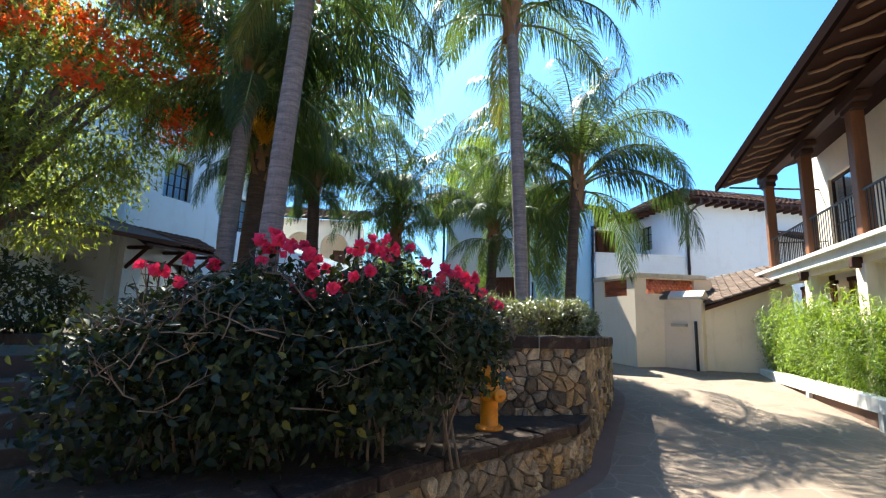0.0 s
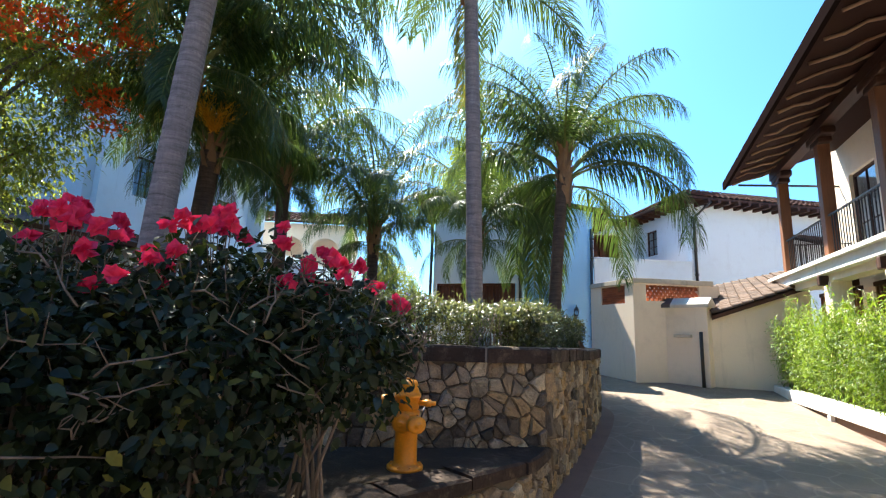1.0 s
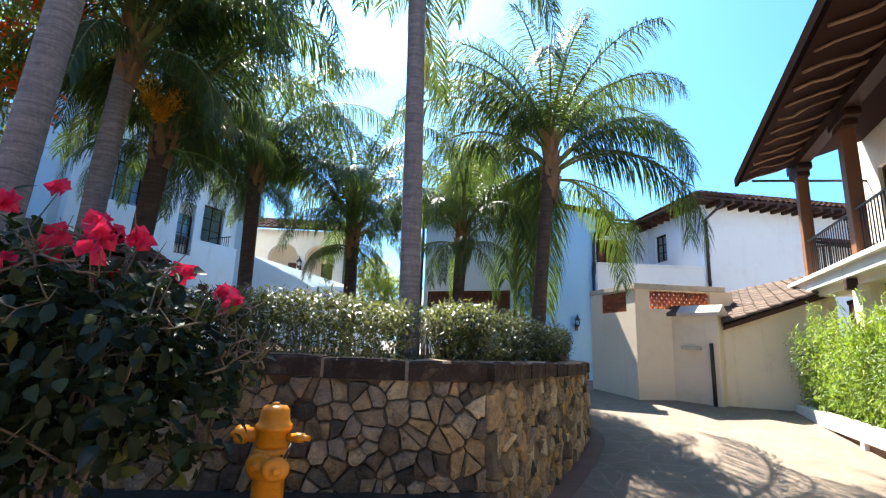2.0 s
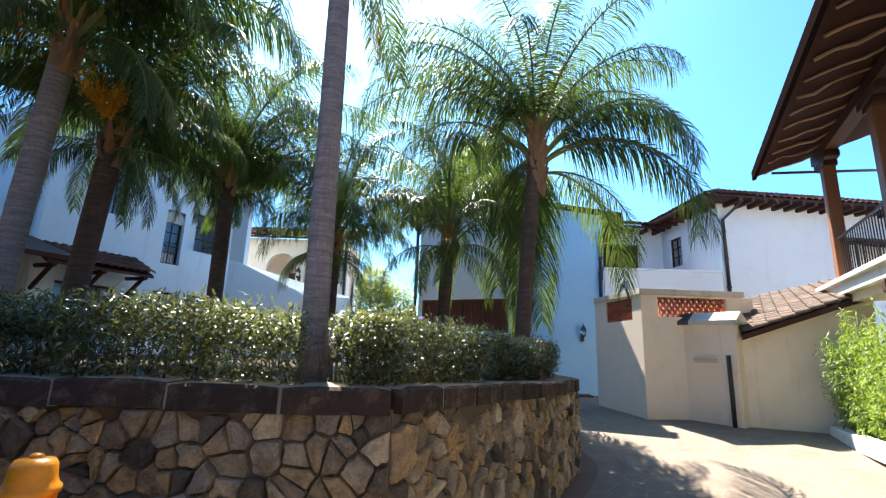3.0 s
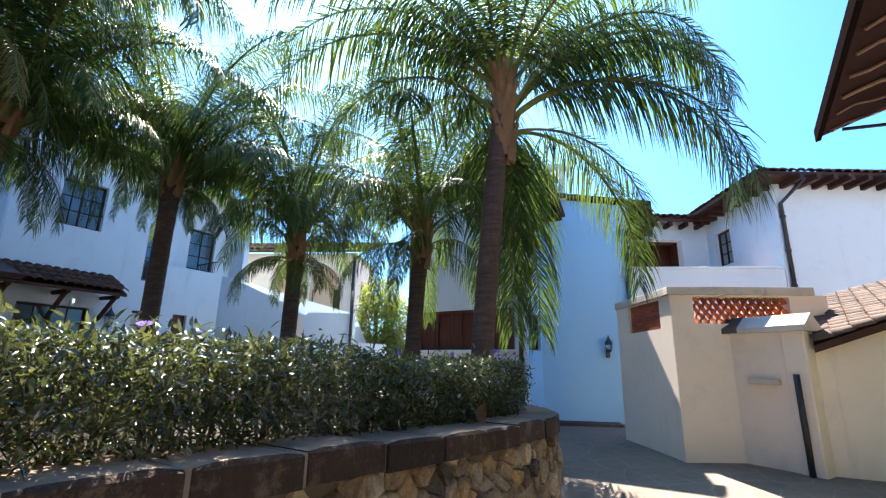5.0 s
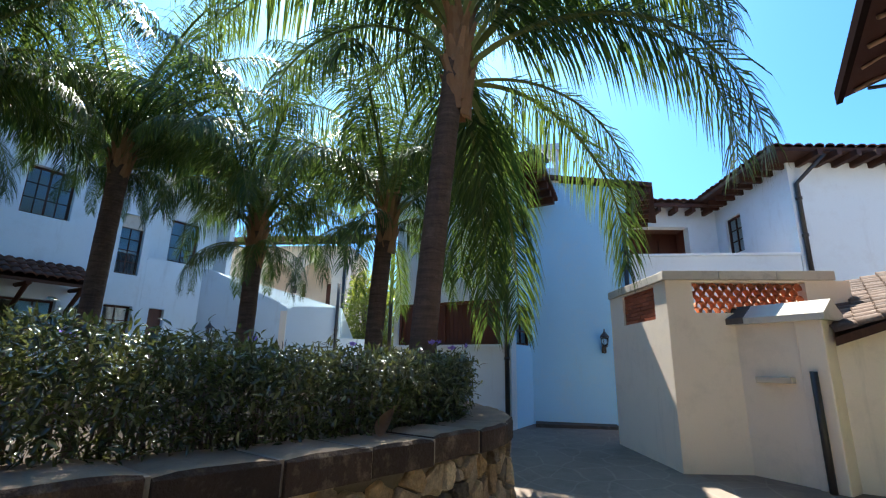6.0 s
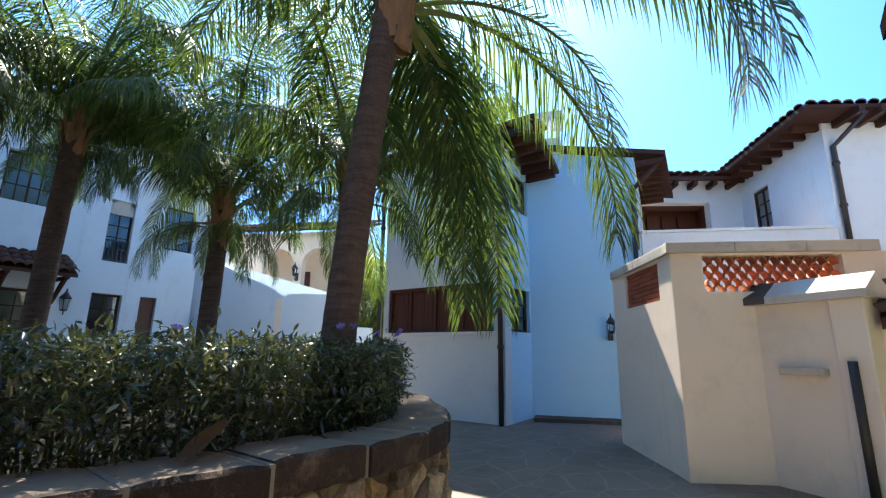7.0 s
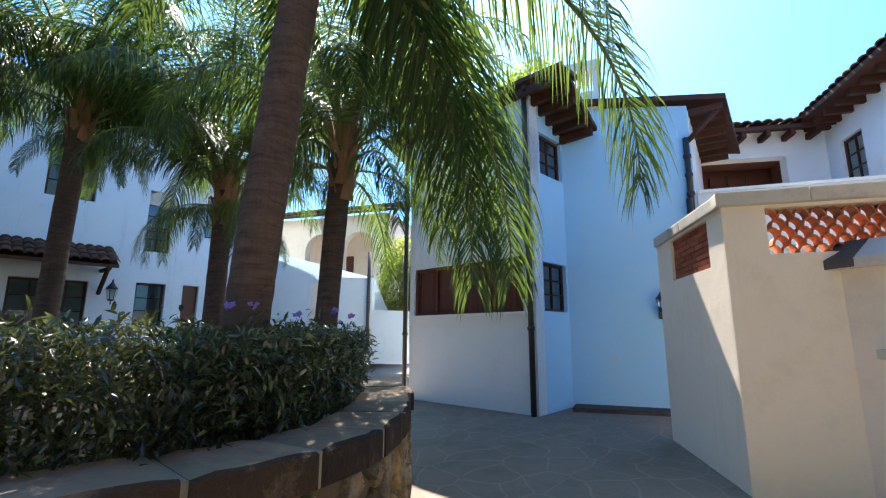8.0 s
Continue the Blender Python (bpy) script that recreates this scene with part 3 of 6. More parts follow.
def cap_course(parent, path, top, thick, over, inner, length, name="cap_stone", face=M_CAP_TOP):
    """Cap stones laid end to end along a curved wall."""
    total = path[-1][4]
    n = round(total / length)
    rnd = random.Random(7)
    for i in range(n):
        s0, s1 = total * i / n + 0.013, total * (i + 1) / n - 0.013
        bm = bmesh.new()
        rows = []
        dz, do = rnd.uniform(-0.008, 0.008), rnd.uniform(-0.014, 0.014)
        for k in range(7):
            s = s0 + (s1 - s0) * k / 6
            x, y, nx, ny = at_path(path, s)
            z = top(y) + dz
            e = 0.012 if k in (0, 6) else rnd.uniform(-0.003, 0.003)
            o = over + do + rnd.uniform(-0.007, 0.007)
            pr = ((o, -thick), (o, -0.02), (o - 0.02, -e), (-inner + 0.02, -e), (-inner, -0.02), (-inner, -thick))
            rows.append([bm.verts.new((x + nx * a, y + ny * a, z + b)) for a, b in pr])
        for a, b in zip(rows, rows[1:]):
            for k in range(6):
                bm.faces.new((a[k], b[k], b[(k + 1) % 6], a[(k + 1) % 6]))
        bm.faces.new(rows[0])
        bm.faces.new(rows[-1][::-1])
        # only the upper faces get the paler, sunlit tone
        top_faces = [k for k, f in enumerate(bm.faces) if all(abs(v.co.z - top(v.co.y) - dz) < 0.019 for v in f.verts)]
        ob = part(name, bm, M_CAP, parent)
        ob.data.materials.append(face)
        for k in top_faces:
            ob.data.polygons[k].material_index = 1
        # the mortar joint after the stone
        if i < n - 1 and face != M_CAP:
            bm = bmesh.new()
            x, y, nx, ny = at_path(path, s1 + 0.013)
            z = top(y) - 0.014
            m = Matrix(((nx, -ny, 0, x), (ny, nx, 0, y), (0, 0, 1, z), (0, 0, 0, 1)))
            box(bm, -inner + 0.02, -0.013, -thick + 0.01, over - 0.014, 0.013, 0.0, m)
            part("mortar_joint", bm, M_JOINT, parent)


def border():
    """A red-brown strip of paving along the foot of the wall."""
    bm = bmesh.new()
    rows = []
    path = [p for p in P_LEDGE if p[1] > 2.5] + P_CURVE[1:]
    for x, y, nx, ny, s in path:
        a, b = (x - nx * 0.05, y - ny * 0.05), (x + nx * 0.27, y + ny * 0.27)
        rows.append([bm.verts.new((*a, ground_z(a[1]) + 0.006)), bm.verts.new((*b, ground_z(b[1]) + 0.006)), bm.verts.new((*b, ground_z(b[1]) - 0.05)), bm.verts.new((*a, ground_z(a[1]) - 0.05))])
    for p, q in zip(rows, rows[1:]):
        for k in range(4):
            bm.faces.new((p[k], p[(k + 1) % 4], q[(k + 1) % 4], q[k]))
    bmesh.ops.recalc_face_normals(bm, faces=bm.faces)
    return tagged(as_object("pavement_border", bm, M_BORDER), "red-brown paved strip along a stone wall foot", "paving", kind="structure")


border()
retaining_wall = tagged(as_object("retaining_wall", strip_wall(P_CURVE, lambda y: ground_z(y) - 0.2, lambda y: cap_z(y) - 0.13, 0.32), M_MORTAR), "curved retaining wall of rough tan field stones", "stone wall", kind="structure")
front_wall = tagged(as_object("retaining_wall", strip_wall(P_FRONT, lambda y: 0.4, lambda y: cap_z(y) - 0.13, 0.32), M_MORTAR), "shaded retaining wall of dark field stones behind a hydrant", "stone wall", kind="structure")
ledge_wall = tagged(as_object("ledge_wall", strip_wall(P_LEDGE, lambda y: ground_z(y) - 0.2, lambda y: 0.59, 0.3), M_MORTAR), "low stone ledge wall with a dark cap", "stone wall", kind="structure")
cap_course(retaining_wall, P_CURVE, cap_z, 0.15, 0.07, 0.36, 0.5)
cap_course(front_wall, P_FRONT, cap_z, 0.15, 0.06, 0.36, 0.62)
cap_course(ledge_wall, P_LEDGE, lambda y: 0.71, 0.11, 0.05, 0.32, 0.7, face=M_CAP)


def bed(name, outline, z, label):
    bm = bmesh.new()
    prism(bm, outline, z - 0.4, z)
    return tagged(as_object(name, bm, M_SOIL), label, "soil", kind="structure")


inside = [(x - nx * 0.3, y - ny * 0.3) for x, y, nx, ny, s in P_FRONT[::4]] + [(x - nx * 0.3, y - ny * 0.3) for x, y, nx, ny, s in P_CURVE[2::4]]
bed("terrace_ground", inside + [(-3.0, 12.0), (-6.5, 13.2), (-9.5, 17.0), (-16, 24), (-30, 24), (-30, 2.5), (-5.0, 3.1)], 1.46, "raised planting bed of dark soil and leaf litter")
low = [(x - nx * 0.28, y - ny * 0.28) for x, y, nx, ny, s in P_LEDGE[::4]]
bed("ledge_bed", low + [(-0.5, 5.25), (-1.7, 4.6), (-3.4, 3.85), (-4.2, 2.6), (-3.6, 1.0)], 0.70, "dark soil on a low stone ledge")


def steps():
    e = empty("garden_steps", (-3.2, 0.9, 0.3), "weathered stone garden steps beside a bush", "steps", kind="structure")
    for i in range(6):
        bm = bmesh.new()
        m = Matrix.Translation((-3.3, 0.6, 0)) @ Matrix.Rotation(radians(152), 4, "Z")
        box(bm, 0.33 * i, -1.5, 0.1, 0.33 * i + (0.36 if i < 5 else 1.6), 0.75, 0.46 + 0.185 * i, m, 0.015)
        wpart("step", bm, M_STEP, e)


steps()

# ---- the lattice block, the wing wall and the lean-to wall ----
BC = (0.9, 13.78)
A_F, A_L = 28.0, 125.0
DF = Vector((math.cos(radians(A_F)), math.sin(radians(A_F))))
DL = Vector((math.cos(radians(A_L)), math.sin(radians(A_L))))
lattice_block = empty("courtyard_wall", (BC[0], BC[1], 0.6), "cream plastered courtyard wall with terracotta screen openings", "wall", kind="structure")
F_LEN, L_LEN = 2.2, 2.05
LAT = (0.36, 1.87, 2.74, 3.17)
BRK = (0.36, 1.5, 2.68, 3.17)
wpart("front_wall", wall_mesh(BC, A_F, F_LEN, 0.3, 3.2, 0.28, [LAT]), M_CREAM, lattice_block)
lf = Vector(BC) + DL * L_LEN
wpart("side_wall", wall_mesh(lf, A_L + 180, L_LEN - 0.02, 0.3, 3.2, 0.28, [(L_LEN - BRK[1], L_LEN - BRK[0], BRK[2], BRK[3])]), M_CREAM, lattice_block)
far = Vector(BC) + DF * F_LEN
wpart("return_wall", wall_mesh((far.x, far.y), A_F + 90, 2.6, 0.3, 3.2, -0.25), M_CREAM, lattice_block)


def coping(parent, p, ang, length, z, w0, w1, h=0.13):
    bm = bmesh.new()
    n = max(1, round(length / 0.9))
    for i in range(n):
        box(bm, length * i / n, -w0, z, length * (i + 1) / n - 0.004, w1, z + h, frame_at(p, ang), 0.012)
    return wpart("coping", bm, M_TRIM, parent, "grey weathered cement coping")


coping(lattice_block, (BC[0] - 0.05 * DF.x, BC[1] - 0.05 * DF.y), A_F, F_LEN + 0.1, 3.2, 0.06, 0.32)
coping(lattice_block, (lf.x, lf.y), A_L + 180, L_LEN - 0.06, 3.2, 0.035, 0.32, 0.128)


def tile_screen():
    """Half-round tiles stacked in rows in the front opening."""
    m = frame_at(BC, A_F)
    s0, s1, z0, z1 = LAT
    cols, rows = 12, 5
    w, h = (s1 - s0) / cols, (z1 - z0) / rows
    meshes = []
    for v in range(3):
        bm = bmesh.new()
        r = w * 0.52
        g = []
        for y in (0.06, 0.2):
            for q in (1.0, 0.88):
                g.append([bm.verts.new((r * q * math.cos(t), y, h * 1.12 * q * math.sin(t))) for t in (math.pi * k / 6 for k in range(7))])
        for k in range(6):
            bm.faces.new((g[0][k], g[0][k + 1], g[2][k + 1], g[2][k]))
            bm.faces.new((g[1][k + 1], g[1][k], g[3][k], g[3][k + 1]))
            bm.faces.new((g[0][k + 1], g[0][k], g[1][k], g[1][k + 1]))
        me = bpy.data.meshes.new("screen_tile")
        bm.to_mesh(me)
        bm.free()
        me.materials.append(M_TERRA)
        meshes.append(me)
    rnd = random.Random(4)
    for j in range(rows):
        for i in range(cols if j % 2 == 0 else cols - 1):
            x = s0 + w * (i + (0.5 if j % 2 == 0 else 1.0))
            ob = new("screen_tile", meshes[(i + j) % 3])
            ob.matrix_basis = m @ pose(x + rnd.uniform(-0.004, 0.004), rnd.uniform(0, 0.01), z0 + h * j * 0.97, 0, rnd.uniform(-2, 2), 0)
            adopt(ob, lattice_block)


def brick_panel():
    m = frame_at((lf.x, lf.y), A_L + 180)
    s0, s1 = L_LEN - BRK[1], L_LEN - BRK[0]
    z0, z1 = BRK[2], BRK[3]
    bm = bmesh.new()
    box(bm, s0, 0.16, z0, s1, 0.2, z1, m)
    wpart("backing", bm, M_MORTAR, lattice_block)
    rows, cols = 8, 5
    bh, bw = (z1 - z0) / rows, (s1 - s0) / cols
    rnd = random.Random(9)
    for j in range(rows):
        for i in range(cols + (j % 2)):
            a = s0 + bw * (i - 0.5 * (j % 2))
            b = a + bw
            a, b = max(a, s0) + 0.004, min(b, s1) - 0.004
            bm = bmesh.new()
            box(bm, a, 0.03 + rnd.uniform(0, 0.012), z0 + bh * j + 0.004, b, 0.16, z0 + bh * (j + 1) - 0.004, m)
            wpart("brick", bm, M_BRICK, lattice_block)


def wing_wall():
    a, b = Vector((1.66, 14.16)), Vector((2.56, 13.68))
    ang = math.degrees(math.atan2(b.y - a.y, b.x - a.x))
    m = frame_at(a, ang)
    L = (b - a).length
    e = empty("wing_wall", (2.3, 13.8, 0.6), "short cream wing wall with a pitched cement cap", "wall", kind="structure")
    bm = bmesh.new()
    box(bm, 0, 0.03, 0.3, L - 0.3, 0.33, 2.57, m)
    wpart("wall", bm, M_CREAM, e)
    bm = bmesh.new()
    box(bm, L - 0.3, 0, 0.3, L, 0.36, 2.58, m, 0.02)
    wpart("pier", bm, M_CREAM, e)
    bm = bmesh.new()
    pr = [(-0.06, 2.57), (-0.06, 2.65), (0.18, 2.83), (0.42, 2.65), (0.42, 2.57)]
    ends = [[bm.verts.new(m @ Vector((x, y, z))) for y, z in pr] for x in (-0.1, L + 0.06)]
    bm.faces.new(ends[0])
    bm.faces.new(ends[1][::-1])
    for k in range(5):
        j = (k + 1) % 5
        bm.faces.new((ends[0][k], ends[1][k], ends[1][j], ends[0][j]))
    wpart("coping", bm, M_PALE, e, "pale pitched cement cap with dark stains")
    bm = bmesh.new()
    ends = [[bm.verts.new(m @ Vector((x, 0.18 + (y - 0.18) * 1.03, z + 0.006))) for y, z in pr] for x in (-0.14, 0.16)]
    bm.faces.new(ends[0])
    bm.faces.new(ends[1][::-1])
    for k in range(5):
        bm.faces.new((ends[0][k], ends[1][k], ends[1][(k + 1) % 5], ends[0][(k + 1) % 5]))
    wpart("cap_end", bm, M_STAINED, e, "dark weathered end of the cement cap")
    bm = bmesh.new()
    box(bm, 0.22, -0.08, 1.82, 0.64, 0.035, 1.90, m, 0.015)
    wpart("ledge", bm, M_TRIM, e, "small stained cement ledge")
    pipe = bmesh.new()
    q = m @ Vector((L - 0.15, -0.045, 0))
    tube(pipe, [(q.x, q.y, ground_z(13.7) - 0.02), (q.x, q.y, 1.97)], 0.04, 10)
    wpart("pipe", pipe, M_IRON, e, "dark rusted drainpipe")


def lean_to():
    e = empty("lean_to", (3.2, 13.9, 0.6), "cream garden wall under a sloping clay tile roof", "wall", kind="structure")
    # the wall top follows the slope of the tiles
    bm = bmesh.new()
    x0, x1, y0, y1 = 2.6, 4.75, 13.9, 14.15
    v = [bm.verts.new((x, y, z)) for y in (y0, y1) for x, z in ((x0, 0.3), (x1, 0.3), (x1, 3.02), (x0, 2.28))]
    for q in ((0, 1, 2, 3), (5, 4, 7, 6), (4, 0, 3, 7), (1, 5, 6, 2), (3, 2, 6, 7), (4, 5, 1, 0)):
        bm.faces.new([v[i] for i in q])
    wpart("wall", bm, M_CREAM, e)
    a, b, c, d = (2.66, 13.72, 2.36), (4.9, 13.72, 3.2), (5.0, 16.4, 3.72), (3.05, 16.4, 3.28)
    bm = bmesh.new()
    slab(bm, [a, b, c, d], 0.1)
    wpart("roof_boards", bm, M_WOOD, e, "dark red-brown roof edge")
    # tiles run down towards the lower corner on the left
    roof_tiles(e, d, a, b, c, 16, 10, 0.098, M_TILE, True)


tile_screen()
brick_panel()
wing_wall()
lean_to()


# ---- house with the boarded window ----
def house_m():
    e = empty("house", (-4, 16.5, 0.7), "white stucco house with dark wooden eaves and shuttered window", "house")
    fx0, fx1, fy, top = -5.62, -2.43, 15.75, 6.4
    wpart("wall", wall_mesh((fx0, fy), 0, fx1 - fx0, 0.4, top, 0.25, [(0.14, 2.98, 2.43, 3.42)]), M_WHITE, e)
    wpart("wall", wall_mesh((fx1, fy + 0.002), 90, 1.14, 0.4, 5.9, 0.25, [(0.28, 1.08, 2.44, 3.32), (0.3, 1.1, 4.98, 5.8)]), M_BLUE_SHADE, e)
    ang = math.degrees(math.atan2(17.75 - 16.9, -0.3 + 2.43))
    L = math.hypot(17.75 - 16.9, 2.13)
    wpart("wall", wall_mesh((-2.44, 16.89), ang, L, 0.4, 6.1, 0.25), M_BLUE_SHADE, e)
    wpart("wall", wall_mesh((-0.3, 17.75), 101, 3.0, 0.4, 6.1, 0.25), M_WHITE, e)
    wpart("wall", wall_mesh((fx0, 20.5), -90, 4.495, 0.4, top, 0.25), M_WHITE, e)
    bm = bmesh.new()
    prism(bm, [(-5.5, 16.2), (-2.8, 16.2), (-2.8, 17.1), (-0.7, 18.0), (-1.8, 20.3), (-5.5, 20.3)], 5.9, 6.05)
    wpart("ceiling", bm, M_WHITE, e)
    bm = bmesh.new()
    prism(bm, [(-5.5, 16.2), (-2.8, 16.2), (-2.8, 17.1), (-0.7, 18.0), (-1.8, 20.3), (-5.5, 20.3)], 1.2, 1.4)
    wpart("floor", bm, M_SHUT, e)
    bm = bmesh.new()
    prism(bm, [(-1.8, 20.4), (-5.6, 20.4), (-5.6, 20.6), (-1.8, 20.6)], 0.4, 6.3)
    wpart("wall", bm, M_WHITE, e)
    # shuttered window: frame and upright boards
    m = frame_at((fx0, fy), 0)
    w = window(e, (fx0, fy), 0, 0.14, 2.98, 2.43, 3.42, 1, 1, M_SHUT, 0.04, 0.06, glass=False)
    rnd = random.Random(2)
    x = 0.2
    k = 0
    while x < 2.9:
        bw = min(0.115, 2.92 - x)
        bm = bmesh.new()
        box(bm, x + 0.003, 0.10 + rnd.uniform(0, 0.012), 2.49, x + bw - 0.003, 0.14, 3.36, m)
        wpart("board", bm, M_SHUT, w)
        x += bw
    for s in (0.75, 1.45, 2.15):
        bm = bmesh.new()
        box(bm, s - 0.03, 0.06, 2.49, s + 0.03, 0.1, 3.36, m)
        wpart("mullion", bm, M_SHUT, w)
    bm = bmesh.new()
    box(bm, 0.06, -0.05, 2.37, 3.06, 0.02, 2.43, m, 0.008)
    wpart("sill", bm, M_WHITE, e)
    window(e, (fx1, fy), 90, 0.28, 1.08, 2.44, 3.32, 2, 3)
    window(e, (fx1, fy), 90, 0.3, 1.1, 4.98, 5.8, 2, 3)
    # flat slab added in place of a dark ground stain; no step stands here
    bm = bmesh.new()
    box(bm, 0.05, -0.5, 0.5, 1.75, 0.0, ground_z(17) + 0.06, frame_at((-2.44, 16.89), ang), 0.01)
    wpart("step", bm, M_STEP, e, "low dark stone slab added for a dark ground stain")
    # roof of the front part with deep eaves
    fall = lambda y: 6.62 - 0.45 * (y - 15.55)
    bm = bmesh.new()
    slab(bm, [(-6.4, 15.45, fall(15.45)), (-1.58, 15.5, fall(15.5)), (-1.70, 16.98, fall(16.98)), (-6.4, 16.98, fall(16.98))], 0.08)
    wpart("roof", bm, M_WOOD, e, "dark red-brown timber eaves")
    for i in range(12):
        x = -6.2 + i * 0.42
        bm = bmesh.new()
        box(bm, x, 15.5, 6.42, x + 0.08, 15.9, 6.50)
        wpart("rafter", bm, M_WOOD, e)
    for i in range(6):
        y = 15.56 + i * 0.25
        bm = bmesh.new()
        box(bm, -2.6, y, fall(y) - 0.26, -1.66 - 0.02 * i, y + 0.1, fall(y + 0.1) - 0.075)
        wpart("rafter", bm, M_WOOD, e)
    # the sloping heads of the front and side walls
    for v in ([(-2.43, 15.752), (-2.43, 16.89), (-2.68, 16.89), (-2.68, 15.752)],):
        bm = bmesh.new()
        lo = [bm.verts.new((x, y, 5.9)) for x, y in v]
        hi = [bm.verts.new((x, y, fall(y) - 0.085)) for x, y in v]
        bm.faces.new(lo[::-1])
        bm.faces.new(hi)
        for k in range(4):
            bm.faces.new((lo[k], lo[(k + 1) % 4], hi[(k + 1) % 4], hi[k]))
        bmesh.ops.recalc_face_normals(bm, faces=bm.faces)
        wpart("wall_head", bm, M_BLUE_SHADE, e)
    # roof of the rear part
    bm = bmesh.new()
    slab(bm, [(-2.5, 16.68, 6.70), (0.30, 17.88, 6.28), (-0.10, 20.9, 6.24), (-3.2, 20.6, 6.9)], 0.1)
    wpart("roof", bm, M_WOOD, e)
    # the sloping head of the wall under it
    mg = frame_at((-2.44, 16.89), ang)
    bm = bmesh.new()
    pr = [(0.0, 6.1), (L, 6.1), (L, 6.20), (0.0, 6.55)]
    f = [bm.verts.new(mg @ Vector((s, 0, z))) for s, z in pr]
    g = [bm.verts.new(mg @ Vector((s, 0.25, z))) for s, z in pr]
    bm.faces.new(f)
    bm.faces.new(g[::-1])
    for k in range(4):
        bm.faces.new((f[k], g[k], g[(k + 1) % 4], f[(k + 1) % 4]))
    bmesh.ops.recalc_face_normals(bm, faces=bm.faces)
    wpart("wall_head", bm, M_BLUE_SHADE, e)
    bm = bmesh.new()
    tube(bm, [(-0.33, 17.70, 5.5), (0.18, 18.0, 6.12)], 0.05, 6)
    wpart("brace", bm, M_WOOD, e)
    mm = frame_at((-0.3, 17.75), 101)
    for i in range(8):
        bm = bmesh.new()
        box(bm, 0.06 + 0.4 * i, -0.56, 6.03, 0.16 + 0.4 * i, 0.1, 6.15, mm)
        wpart("rafter", bm, M_WOOD, e)
    bm = bmesh.new()
    mc = frame_at((-2.44, 16.89), ang)
    box(bm, 0.1, 0.004, 6.3, 0.78, 0.6, 6.85, mc)
    stack = wpart("chimney", bm, M_WHITE, e, "white chimney with barred side openings")
    for a in (0.1, 0.68):
        for b in (0.004, 0.5):
            bm = bmesh.new()
            box(bm, a, b, 6.85, a + 0.1, b + 0.1, 7.32, mc)
            wpart("corner_post", bm, M_WHITE, stack)
    for k in range(4):
        bm = bmesh.new()
        box(bm, 0.29 + 0.1 * k, 0.05, 6.85, 0.31 + 0.1 * k, 0.07, 7.32, mc)
        wpart("bar", bm, M_TRIM, stack)
    bm = bmesh.new()
    box(bm, 0.05, -0.05, 7.32, 0.83, 0.65, 7.5, mc, 0.015)
    wpart("chimney_cap", bm, M_WHITE, stack)
    downpipe(e, [(-2.5, 15.69, ground_z(15.7)), (-2.5, 15.69, 6.4)], 0.05)
    downpipe(e, [(-5.7, 15.69, 0.6), (-5.7, 15.69, 6.4)], 0.05)
    downpipe(e, [(-0.36, 17.66, 4.15), (-0.36, 17.66, 5.55)], 0.05)
    downpipe(e, [(-0.38, 17.6, ground_z(17.6)), (-0.38, 17.6, 4.4)], 0.05)
    return e


house_m()


